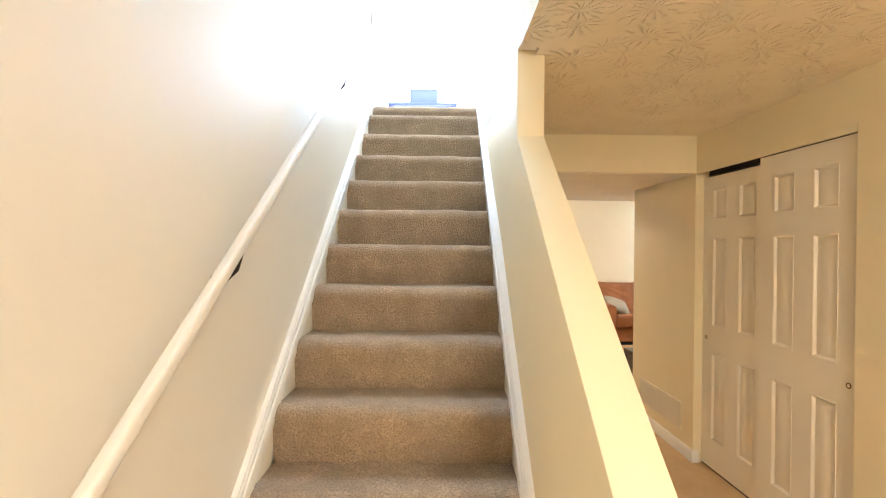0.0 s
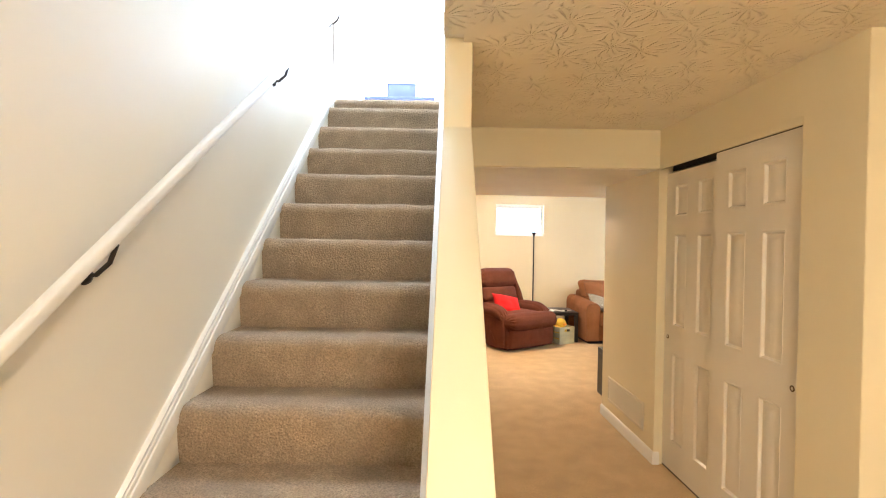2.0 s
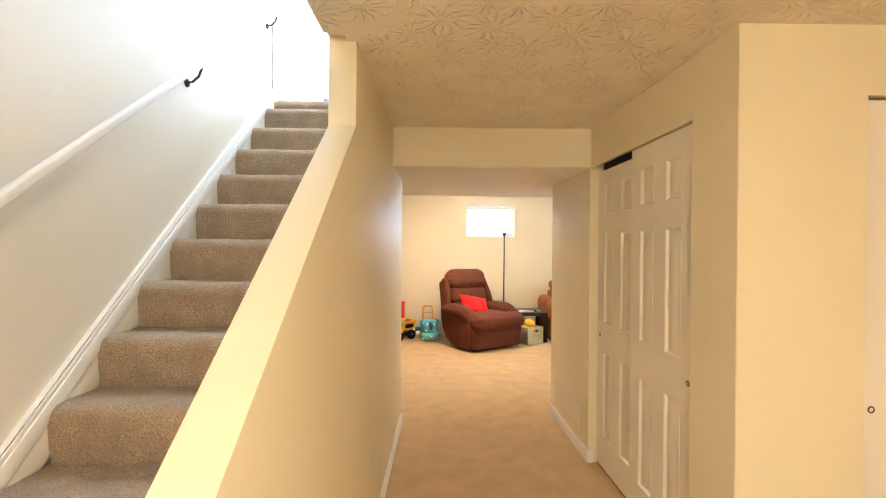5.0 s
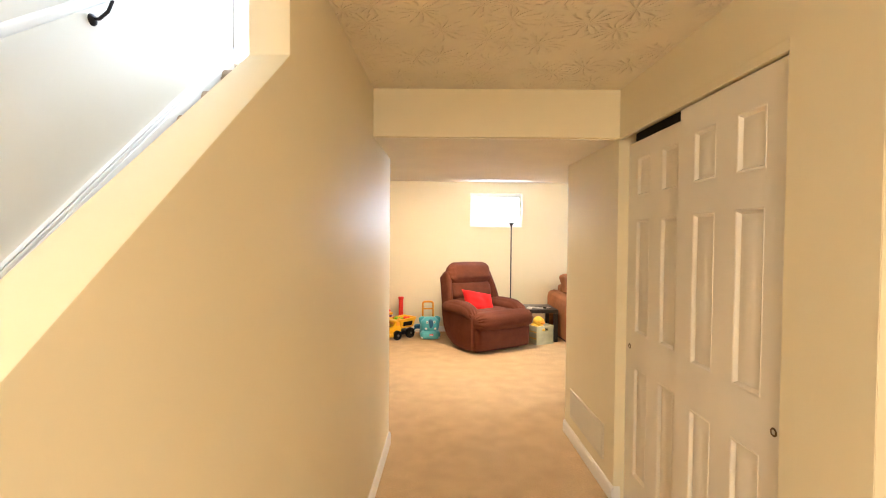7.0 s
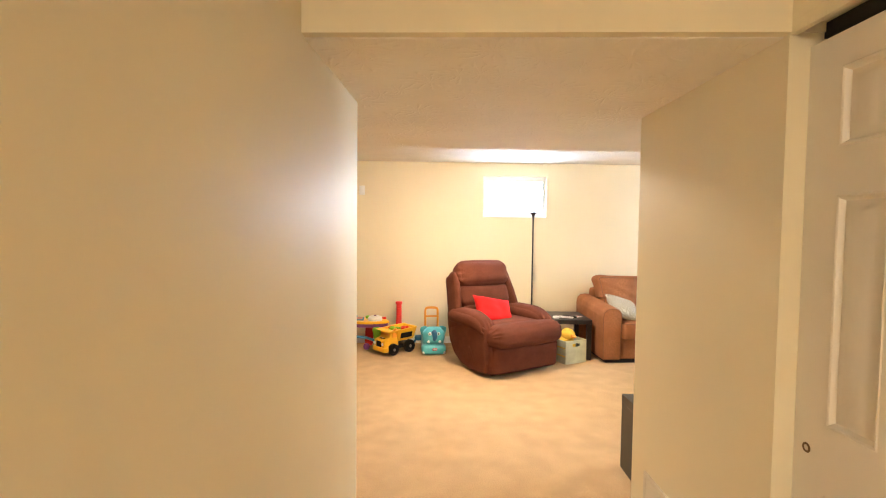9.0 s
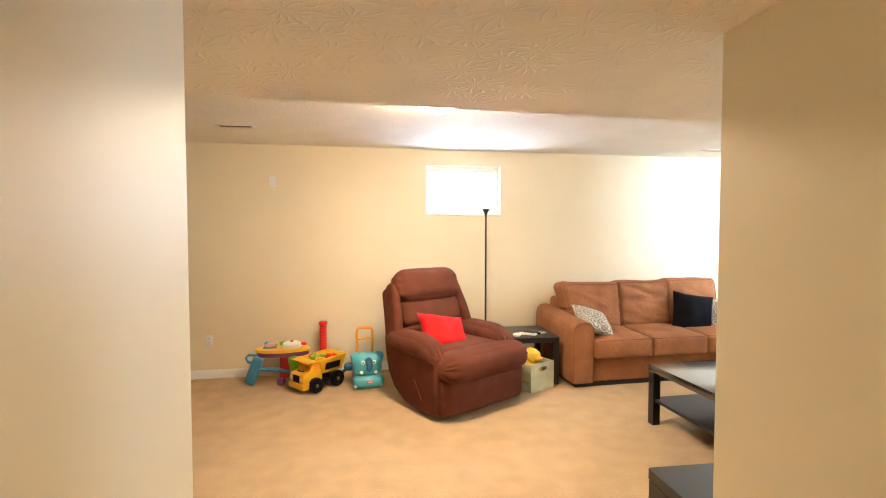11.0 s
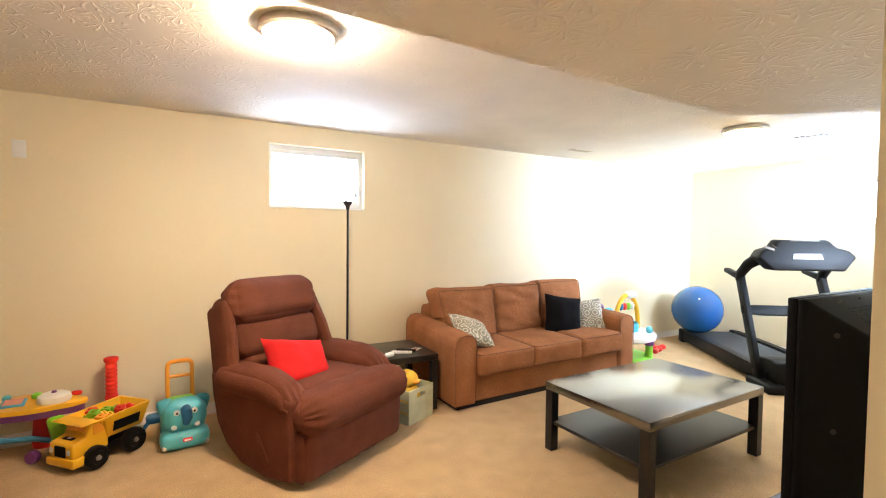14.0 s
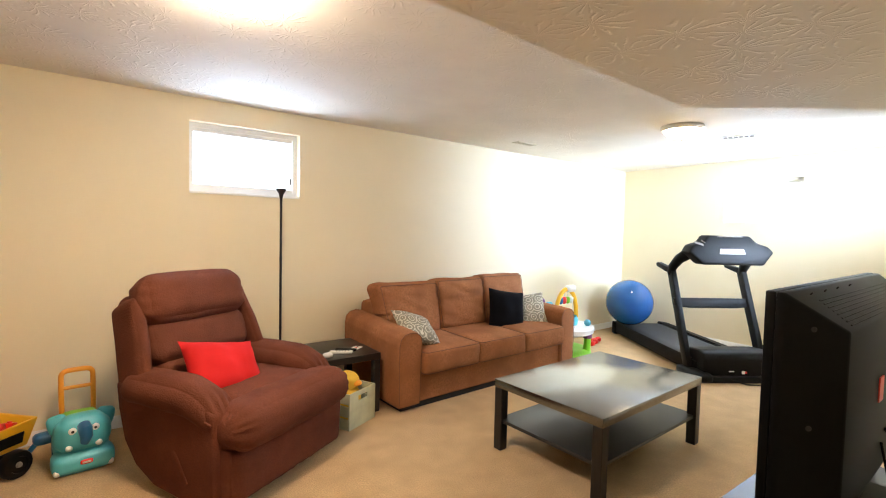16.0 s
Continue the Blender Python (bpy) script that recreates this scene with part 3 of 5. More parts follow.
# ---- return air grille, outlets, switches ----
def grille(name, m, width, height, slats, label, slat_mat=M_VENT):
    """A framed grille in the xz plane, facing -y."""
    g = thing(name, m, label, "vent")
    part("backing", box(0.01, width - 0.01, -0.001, 0.0, 0.01, height - 0.01), M_BROWNVENT, g)
    fr = join(box(0, width, -0.010, 0, 0, 0.022, 0.002, 1), box(0, width, -0.010, 0, height - 0.022, height, 0.002, 1),
              box(0, 0.022, -0.0098, 0, 0.022, height - 0.022, 0.002, 1), box(width - 0.022, width, -0.0098, 0, 0.022, height - 0.022, 0.002, 1))
    part("frame", fr, M_VENT, g)
    h = (height - 0.044) / slats
    sl = moved(box(0.022, width - 0.022, -0.0012, 0.0012, -h * 0.48, h * 0.48), pose(0, 0, 0, -28, 0, 0))
    me = finish(sl, "slat", slat_mat)
    for i in range(slats):
        o = new("slat", me)
        o.parent = g
        o.location = (0, -0.0055, 0.022 + h * (i + 0.5))
    return g


grille("return_air_grille", pose(x_right(3.96) - 0.001, 3.965, 0.165, 0, 0, -90 + YAW_C), 0.645, 0.205, 14, "cream painted steel return-air grille low on the wall")


def plate(name, m, kind, label):
    """A wall plate facing -y, with two sockets or two rockers."""
    o = thing(name, m, label, kind)
    part("cover", box(-0.036, 0.036, -0.006, 0, -0.058, 0.058, 0.003, 2), M_WHITE, o)
    if kind == "outlet":
        for z in (-0.02, 0.02):
            s = part("socket", moved(lathe([(0, 0.003), (0.014, 0.003), (0.0155, 0), (0, 0)], 20), pose(0, -0.006, z, 90, 0, 0)), M_WHITE, o)
            part("slot", join(box(-0.006, -0.004, -0.0095, -0.0088, z, z + 0.009), box(0.004, 0.006, -0.0095, -0.0088, z, z + 0.009)), M_DARK, s)
    else:
        part("rocker", box(-0.016, 0.016, -0.011, -0.005, -0.030, 0.030, 0.003, 2), M_WHITE, o)
    return o


plate("wall_outlet", pose(X_HALL, 2.50, 0.30, 0, 0, 90), "outlet", "white duplex outlet low on the cream wall")
plate("wall_outlet", NORTH @ pose(-0.87, 0, 0.375), "outlet", "white duplex outlet low on the beige wall")
plate("wall_outlet", NORTH @ pose(5.95, 0, 0.38), "outlet", "white duplex outlet low on the beige wall")
plate("wall_switch", NORTH @ pose(-0.25, 0, 1.955), "switch", "white cable plate high on the beige wall")


# ceiling registers
def register(m, w, d, label):
    g = thing("ceiling_vent", m, label, "vent")
    part("frame", join(box(-w / 2, w / 2, -d / 2, -d / 2 + 0.018, -0.008, 0), box(-w / 2, w / 2, d / 2 - 0.018, d / 2, -0.008, 0),
                       box(-w / 2, -w / 2 + 0.018, -d / 2 + 0.018, d / 2 - 0.018, -0.0078, 0), box(w / 2 - 0.018, w / 2, -d / 2 + 0.018, d / 2 - 0.018, -0.0078, 0)), M_VENT, g)
    part("backing", box(-w / 2 + 0.01, w / 2 - 0.01, -d / 2 + 0.01, d / 2 - 0.01, -0.0015, -0.0005), M_BROWNVENT, g)
    for i in range(7):
        x = -w / 2 + 0.025 + (w - 0.05) * i / 6
        part("slat", moved(box(-0.009, 0.009, -d / 2 + 0.018, d / 2 - 0.018, -0.001, 0.001), pose(x, 0, -0.005, 0, 35, 0)), M_VENT, g)


register(pose(-0.35, 6.90, Z_ROOM), 0.30, 0.11, "brown-slotted steel ceiling register")
register(pose(4.36, 7.50, Z_ROOM), 0.26, 0.10, "small steel ceiling register")
register(pose(5.58, 5.96, Z_ROOM, 0, 0, -70), 0.30, 0.14, "white steel ceiling register")


# ---- ceiling lamps ----
def ceiling_lamp(m, label, glow=M_GLOW):
    o = thing("ceiling_lamp", m, label, "ceiling lamp", "flush ceiling lamps")
    part("pan", lathe([(0, 0.0), (0.165, 0.0), (0.170, -0.012), (0.166, -0.030), (0.150, -0.038), (0.146, -0.030), (0, -0.028)], 48), M_NICKEL, o, "brushed nickel ring")
    part("glass_bowl", lathe([(0.147, -0.032), (0.140, -0.052), (0.115, -0.078), (0.075, -0.096), (0.030, -0.104), (0.0, -0.105)], 48), glow, o, "lit frosted glass bowl", 60)
    part("finial", moved(lathe([(0, -0.122), (0.006, -0.120), (0.009, -0.112), (0.005, -0.105), (0, -0.104)], 16), pose(0, 0, 0)), M_NICKEL, o)


ceiling_lamp(pose(1.22, 5.88, Z_ROOM), "lit flush ceiling lamp with frosted bowl and nickel ring")
ceiling_lamp(pose(4.80, 6.07, Z_ROOM), "lit flush ceiling lamp with frosted bowl and nickel ring", M_GLOW_EAST)
# Unseen lamps, added in the lobby to warm the header and hall walls.
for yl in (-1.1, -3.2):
    ceiling_lamp(pose(1.05, yl, Z_HALL), "lit flush ceiling lamp with frosted bowl and nickel ring", M_GLOW_ADDED)


# ---- windows ----
def hopper_window(name, m, width, height):
    """A small basement window: frame, two sashes and glass. Faces -y, inside at y = 0."""
    w = thing(name, m, "small high basement window, blown bright by daylight", "window", "", "structure")
    f, d0, d1 = 0.035, 0.07, 0.12
    part("window_frame", join(box(0, width, d0, d1, 0, f), box(0, width, d0, d1, height - f, height), box(0, f, d0, d1 - 0.001, f, height - f), box(width - f, width, d0, d1 - 0.001, f, height - f)), M_WHITE, w)
    part("sash", join(box(f, width - f, d0 + 0.012, d1 - 0.01, height - f - 0.03, height - f), box(f, width - f, d0 + 0.012, d1 - 0.01, f, f + 0.03)), M_WHITE, w)
    part("latch", box(width - f - 0.03, width - f - 0.012, d0 - 0.012, d0, 0.10, 0.16, 0.003, 1), M_GREYPLATE, w)
    pane = part("pane", box(f, width - f, 0.092, 0.096, f, height - f), M_GLASS, w)
    pane.visible_shadow = False
    part("window_sill", box(0.001, width - 0.001, -0.006, d0, -0.012, 0.004, 0.003, 1), M_TRIM, w)


hopper_window("window_1", NORTH @ pose(WN[0], 0, WN[2]), WN[1] - WN[0], WN[3] - WN[2])
hopper_window("window_2", pose(X_EAST, WE[1], WE[2], 0, 0, -90), WE[1] - WE[0], WE[3] - WE[2])

# Added window, out of view, that only frames the south fill.
hopper_window("added_window", pose(WS_ADDED[1], 4.12, WS_ADDED[2], 0, 0, 180), WS_ADDED[1] - WS_ADDED[0], WS_ADDED[3] - WS_ADDED[2])

# glazed door wall of the room upstairs
pd = thing("window_3", pose(-1.35, 7.32, Z_UP), "white-framed patio door full of daylight", "window", "", "structure")
for x0 in (0.0, 1.35):
    part("window_frame", join(box(x0, x0 + 1.35, 0, 0.05, 0, 0.09), box(x0, x0 + 1.35, 0, 0.05, 2.14, 2.23), box(x0, x0 + 0.07, 0, 0.049, 0.09, 2.14), box(x0 + 1.28, x0 + 1.35, 0, 0.049, 0.09, 2.14)), M_WHITE, pd)
    q = part("pane", box(x0 + 0.07, x0 + 1.28, 0.02, 0.026, 0.09, 2.14), M_GLASS, pd)
    q.visible_shadow = False
part("handle", join(box(1.30, 1.33, -0.03, 0, 0.90, 1.05, 0.004, 1)), M_DARKMETAL, pd)

# Grey strip that stands in for the shaded edge where the stair wall ends.
structure("wall_end_shade_line", box(x_left(3.66) + 0.002, x_left(3.66) + 0.010, 3.662, 3.668, Z_UP, 5.0), M_GREYPLATE, "thin grey strip drawn as the shaded edge at the wall's end", "trim")

# the table at the head of the stairs
tab = thing("console_table", pose(-0.14, 5.75, Z_UP), "low slate-coloured table against the light upstairs", "table")
part("tabletop", box(-0.42, 0.42, -0.2, 0.2, 0.575, 0.605, 0.004, 1), M_BLUEBOX, tab)
for sx in (-1, 1):
    for sy in (-1, 1):
        part("leg", box(sx * 0.40 - 0.018, sx * 0.40 + 0.018, sy * 0.17 - 0.018, sy * 0.17 + 0.018, 0, 0.575), M_BLUEBOX, tab)
bx = thing("storage_box", pose(-0.13, 5.75, Z_UP + 0.605), "slate-blue box standing on a low table", "box")
part("body", box(-0.17, 0.17, -0.12, 0.12, 0, 0.175, 0.006, 2), M_BLUEBOX, bx)
part("lid", box(-0.174, 0.174, -0.124, 0.124, 0.165, 0.185, 0.005, 2), M_BLUEBOX, bx)


# ---- recliner ----
RECL_FOOT = pose(1.685, 6.505, 0, 0, 0, 31.5)
RECL = RECL_FOOT @ Matrix.Diagonal((1.03, 1.05, 1.04, 1))
rc = thing("recliner", RECL, "maroon-brown tweed recliner with padded arms and three-roll back", "armchair")
part("base", box(-0.34, 0.34, 0.12, 0.66, 0.0, 0.10, 0.01), M_DARK, rc, "dark hidden base")


def gathered(bm, half, start, depth, count=17):
    """Gathers the cloth in small pleats towards both ends of a roll along x."""
    for v in bm.verts:
        k = max(0.0, (abs(v.co.x) - start) / (half - start))
        if k:
            r = Vector((0, v.co.y, v.co.z))
            a = math.atan2(v.co.z, v.co.y)
            v.co += r.normalized() * (depth * min(k, 1.0) * math.sin(count * a + 3 * noise.noise(Vector((a * 2, v.co.x * 4, 1)))))
    return bm


for sx in (-1, 1):
    side = slab([(0.075, 0.050), (0.30, 0.022), (0.50, 0.045), (0.64, 0.120), (0.73, 0.235), (0.775, 0.40), (0.79, 0.53), (0.50, 0.55), (0.20, 0.53), (0.095, 0.47)], -0.055, 0.055, "x", 0.020, 3)
    part("side_panel", moved(side, pose(sx * 0.396, 0, 0)), M_RECL, rc)
    pad = soft(0.205, 0.65, 0.165, 0.078, 0.012, 17, 0.007, 3 + sx, 8)
    for v in pad.verts:
        d = max(0.0, -v.co.y - 0.06)
        v.co.z -= d * d * 1.15                                  # the front droops over the panel
        v.co.z -= 0.35 * max(0.0, v.co.y - 0.12) ** 2
        v.co.x *= 1.0 + 0.10 * math.sin(v.co.y * 6 + 0.6)
        if v.co.y < -0.20:                                      # small pleats at the rounded front
            v.co.y += 0.006 * math.sin(v.co.x * 150) * min(1.0, (-0.20 - v.co.y) / 0.08)
    part("arm_pad", moved(pad, pose(sx * 0.374, 0.425, 0.508)), M_RECL, rc)
    part("arm_welt", tube([(sx * 0.452, 0.10, 0.430), (sx * 0.454, 0.25, 0.472), (sx * 0.454, 0.45, 0.482), (sx * 0.452, 0.70, 0.460)], 0.006, 8), M_RECL, rc)
lever = part("lever", moved(slab([(-0.014, -0.085), (0.014, -0.085), (0.022, 0.05), (0.012, 0.085), (-0.012, 0.085), (-0.020, 0.05)], -0.006, 0.006, "x", 0.004), pose(-0.450, 0.31, 0.185, -34, 0, 0)), M_RECL, rc, "fabric-brown recline lever")
seat = soft(0.60, 0.58, 0.17, 0.05, 0.022, 11, 0.010, 1, 5)
part("seat", moved(seat, pose(0, 0.40, 0.400, -2, 0, 0)), M_RECL, rc)
roll = gathered(soft(0.85, 0.285, 0.215, 0.095, 0.012, 27, 0.008, 5, 6), 0.42, 0.33, 0.0075)
part("seat_roll", moved(roll, pose(0.012, 0.070, 0.390, -6, 0, 0)), M_RECL, rc)
part("roll_end", moved(soft(0.80, 0.16, 0.15, 0.05, 0.008, 9), pose(0.005, 0.105, 0.335)), M_RECL, rc)
fr = soft(0.80, 0.12, 0.265, 0.035, 0.010, 27, 0.004, 8)
for v in fr.verts:                                              # hanging folds in the middle of the panel
    w = max(0.0, 1 - (v.co.x / 0.30) ** 2) * (v.co.y < 0)
    v.co.y += w * 0.008 * noise.noise(Vector((v.co.x * 26, v.co.z * 2.5, 4))) + w * 0.004 * math.sin(v.co.x * 70 + v.co.z * 3)
part("footrest", moved(fr, pose(0.005, 0.055, 0.175, 3, 0, 0)), M_RECL, rc)
for sx in (-1, 1):
    part("footrest_flap", moved(soft(0.030, 0.11, 0.26, 0.012, 0.003, 7), pose(sx * 0.398, 0.085, 0.172)), M_RECL, rc)
BACK = pose(-0.02, 0.62, 0.42, -19, 0, 0)
part("back_shell", moved(soft(0.66, 0.11, 0.60, 0.05, 0.01, 9), BACK @ pose(0, 0.115, 0.29)), M_RECL, rc)
part("back_roll", moved(soft(0.60, 0.16, 0.185, 0.055, 0.016, 13, 0.006, 2), BACK @ pose(0, 0.012, 0.095)), M_RECL, rc)
part("back_roll", moved(soft(0.62, 0.165, 0.225, 0.055, 0.016, 13, 0.007, 4), BACK @ pose(0, 0.014, 0.292)), M_RECL, rc)
head = soft(0.66, 0.215, 0.275, 0.085, 0.014, 25, 0.008, 6, 8)
for v in head.verts:
    v.co.x *= 1 - 0.42 * max(0.0, v.co.z)
    k = max(0.0, (abs(v.co.x) - 0.24) / 0.08)
    v.co.y += 0.005 * min(k, 1.0) * math.sin(v.co.z * 95 + v.co.x * 20)
    v.co.z += 0.004 * min(k, 1.0) * math.sin(v.co.y * 110)
part("head_roll", moved(head, BACK @ pose(0, -0.012, 0.528)), M_RECL, rc)
for sx in (-1, 1):
    wing = soft(0.075, 0.215, 0.58, 0.034, 0.006, 13, 0.004, 7 + sx)
    for v in wing.verts:
        v.co.x -= sx * 0.075 * (v.co.z + 0.29) / 0.58
        v.co.y += 0.10 * max(0.0, v.co.z - 0.05)
        v.co.z -= 0.5 * max(0.0, v.co.z) * max(0.0, v.co.y)
    part("wing", moved(wing, BACK @ pose(sx * 0.405, 0.035, 0.265)), M_RECL, rc)

rp = thing("red_pillow", RECL_FOOT @ pose(-0.115, 0.425, 0.590, -38, 11, -6), "bright red cotton throw pillow leaning on a recliner seat", "pillow")
part("cover", pillow(0.47, 0.345, 0.17, 1.0, 0.09), M_RED, rp, smooth=70)


# ---- sofa ----
SOFA = pose(2.585, 6.935, 0, 0, 0, 4.5)
sf = thing("sofa", SOFA, "rust-brown microsuede three-seat sofa with loose cushions", "sofa")
SW = 2.185


def seam(sx, sy, r=0.003):
    """A piped seam round a cushion's rim."""
    pts = []
    c = 0.03
    for cx, cy, a0 in ((sx, sy, 0), (-sx, sy, 90), (-sx, -sy, 180), (sx, -sy, 270)):
        for k in range(5):
            a = radians(a0 + k * 22.5)
            pts.append((math.copysign(abs(cx) - c, cx) + c * math.cos(a), math.copysign(abs(cy) - c, cy) + c * math.sin(a), 0))
    return tube(pts, r, 6, True)


part("plinth", box(0.05, SW - 0.05, 0.05, 0.84, 0, 0.06), M_DARK, sf, "dark recessed plinth")
part("front_rail", box(0.18, SW - 0.18, 0.035, 0.30, 0.045, 0.29, 0.018, 3), M_SOFA, sf)
part("back_frame", moved(soft(SW - 0.30, 0.20, 0.72, 0.06, 0.008, 9), pose(SW / 2, 0.80, 0.40)), M_SOFA, sf)
for k, sx in enumerate((0.0, SW)):
    s = 1 if k == 0 else -1
    arm = slab([(0.0, 0.045), (-0.004, 0.40), (-0.006, 0.52), (0.008, 0.575), (0.045, 0.610), (0.105, 0.622), (0.165, 0.612), (0.202, 0.578), (0.214, 0.52), (0.205, 0.40), (0.20, 0.045)], 0.0, 0.88, "y", 0.012, 3)
    bmesh.ops.subdivide_edges(arm, edges=[e for e in arm.edges if abs(e.verts[0].co.y - e.verts[1].co.y) > 0.5], cuts=6)
    for v in arm.verts:
        if v.co.z > 0.3:
            v.co.z += 0.045 * v.co.y / 0.88 + 0.006 * noise.noise(v.co * 6)
        v.co.x = sx + s * v.co.x
    part("arm", arm, M_SOFA, sf, smooth=55)
    pts = [(sx + s * x, -0.003, z) for x, z in ((0.004, 0.07), (-0.001, 0.40), (0.0, 0.52), (0.013, 0.570), (0.048, 0.603), (0.105, 0.614), (0.162, 0.604), (0.196, 0.572), (0.207, 0.52), (0.199, 0.40), (0.194, 0.07))]
    part("piping", tube(pts, 0.003, 6), M_PIPING, sf, "dark brown piping")
cw = (SW - 0.42) / 3


def slack_back(bm, i):
    """Shapes a back cushion and its piping: creases, corners standing out like ears."""
    for v in bm.verts:
        up = max(0.0, v.co.z / 0.235) ** 2
        if v.co.y < 0:
            q = Vector((v.co.x * 3.0 + 5 * i, v.co.z * 9.0 + v.co.x * (4 - 3 * i), 2.0))
            v.co.y -= (0.022, 0.040, 0.020)[i] * abs(noise.noise(q)) + 0.014 * abs(noise.noise(q * 1.9)) - 0.012
        v.co.x *= 1 + 0.045 * up + ((0.20 * up + 0.10) if i == 0 and v.co.x < 0 and v.co.z > -0.02 else 0)
        v.co.z += 0.022 * up * min(1.0, abs(v.co.x) / 0.3) ** 3
    return bm


for i in range(3):
    cx = 0.21 + cw * (i + 0.5)
    sc = part("seat_cushion", moved(soft(cw - 0.004, 0.67, 0.185, 0.034, 0.014, 13, 0.009, 11 + i, 6), pose(cx, 0.285, 0.372, 1.5, 0, 0)), M_SOFA, sf)
    part("piping", moved(seam(cw / 2 - 0.008, 0.328, 0.0036), pose(cx, 0.285, 0.372 - 0.084, 1.5, 0, 0)), M_PIPING, sc, "dark brown piping")
    part("piping", moved(seam(cw / 2 - 0.008, 0.328, 0.0036), pose(cx, 0.285, 0.372 + 0.084, 1.5, 0, 0)), M_PIPING, sc, "dark brown piping")
    bk = soft(cw - 0.006, 0.22, 0.47, 0.045, 0.026, 29, 0.012, 21 + i * 3, 5)
    slack_back(bk, i)
    bc = part("back_cushion", moved(bk, pose(cx, 0.615 + 0.01 * (i == 1), 0.655 + 0.014 * i, -11, 0, (1.5, -1, -2)[i])), M_SOFA, sf)
    rim = slack_back(moved(seam(cw / 2 - 0.020, 0.214, 0.0035), pose(0, -0.110, 0, 90, 0, 0)), i)
    part("piping", moved(rim, pose(cx, 0.615 + 0.01 * (i == 1), 0.655 + 0.014 * i, -11, 0, (1.5, -1, -2)[i])), M_PIPING, bc, "dark brown piping")


def throw_pillow(m, size, material, label, seed):
    o = thing("throw_pillow", m, label, "pillow")
    part("cover", pillow(size, size, 0.15, seed), material, o, smooth=70)
    return o


throw_pillow(SOFA @ pose(0.315, 0.23, 0.585, -55, 0, 28) @ pose(0, 0, 0, 0, 30, 0), 0.37, M_PRINT, "cream throw pillow printed with grey-brown rings against the sofa arm", 3.0)
throw_pillow(SOFA @ pose(1.53, 0.35, 0.595, -18, 9, -16), 0.42, M_NAVY, "plain black cotton throw pillow against the sofa back", 5.0)
throw_pillow(SOFA @ pose(1.86, 0.35, 0.555, -30, -6, -34), 0.40, M_PRINT, "cream throw pillow printed with grey-brown rings behind a black one", 7.0)


# ---- tables ----
def lack_table(name, m, w, d, h, top, leg, shelf, label):
    o = thing(name, m, label, "table")
    part("tabletop", box(-w / 2, w / 2, -d / 2, d / 2, h - top, h, 0.003, 2), M_TABLETOP if shelf else M_BLACK, o)
    for sx in (-1, 1):
        for sy in (-1, 1):
            cx, cy = sx * (w / 2 - leg / 2 - 0.002), sy * (d / 2 - leg / 2 - 0.002)
            part("leg", box(cx - leg / 2, cx + leg / 2, cy - leg / 2, cy + leg / 2, 0, h - top - 0.0005, 0.002, 1), M_BLACK, o)
    if shelf:
        part("shelf", box(-w / 2 + leg * 0.3, w / 2 - leg * 0.3, -d / 2 + leg * 0.3, d / 2 - leg * 0.3, shelf - 0.022, shelf, 0.002, 1), M_BLACK, o, "thin lower shelf")
    return o


lack_table("coffee_table", pose(3.475, 5.825, 0, 0, 0, 4), 1.18, 0.78, 0.455, 0.052, 0.060, 0.20, "black-brown square-legged coffee table with a lower shelf")
lack_table("side_table", pose(2.225, 7.355, 0, 0, 0, 1.5), 0.55, 0.55, 0.455, 0.05, 0.052, 0, "black-brown square-legged side table beside a recliner")
rm = thing("remote_control", pose(2.24, 7.22, 0.455, 0, 0, 62), "pale grey remote control lying on a side table", "remote")
part("body", box(-0.022, 0.022, -0.085, 0.085, 0, 0.018, 0.006, 2), M_WHITE, rm)
for j in range(5):
    part("button_row", box(-0.013, 0.013, -0.06 + j * 0.022, -0.05 + j * 0.022, 0.018, 0.0205, 0.001, 1), M_GREYPLATE, rm)
rm2 = thing("remote_control", pose(2.30, 7.27, 0.455, 0, 0, 55), "black remote control lying on a side table", "remote")
part("body", box(-0.02, 0.02, -0.08, 0.08, 0, 0.016, 0.005, 2), M_PLASTIC, rm2)
cd = thing("playing_card", pose(2.40, 7.30, 0.455, 0, 0, 35), "white card with small red and black marks on a side table", "card")
part("card", box(-0.045, 0.045, -0.032, 0.032, 0, 0.004), M_WHITE, cd)
part("mark", box(-0.012, 0.0, -0.008, 0.008, 0.004, 0.0055), M_REDPLASTIC, cd, "small red mark")
part("mark", box(0.012, 0.026, -0.008, 0.008, 0.004, 0.0055), M_DARK, cd, "small black mark")
gm = thing("game_pad", pose(2.115, 7.165, 0.455, 0, 0, 20), "white rounded plastic gadget at the table's edge", "gadget")
part("body", moved(soft(0.07, 0.05, 0.03, 0.014, 0.004, 5), pose(0, 0, 0.0145)), M_WHITE, gm)

# crate with a plush toy
cr = thing("wooden_crate", pose(2.165, 6.875, 0, 0, 0, 27), "pale green painted slatted wooden crate half under a table", "crate")
CW, CD, CH = 0.29, 0.34, 0.255
part("bottom_board", box(0.012, CW - 0.012, 0.012, CD - 0.012, 0.006, 0.016), M_CRATE, cr)
for z0, z1 in ((0.0, 0.075), (0.090, 0.165), (0.180, CH)):
    part("slat", box(0, 0.010, 0.010, CD - 0.010, z0, z1, 0.0015, 1), M_CRATE, cr)
    part("slat", box(CW - 0.010, CW, 0.010, CD - 0.010, z0, z1, 0.0015, 1), M_CRATE, cr)
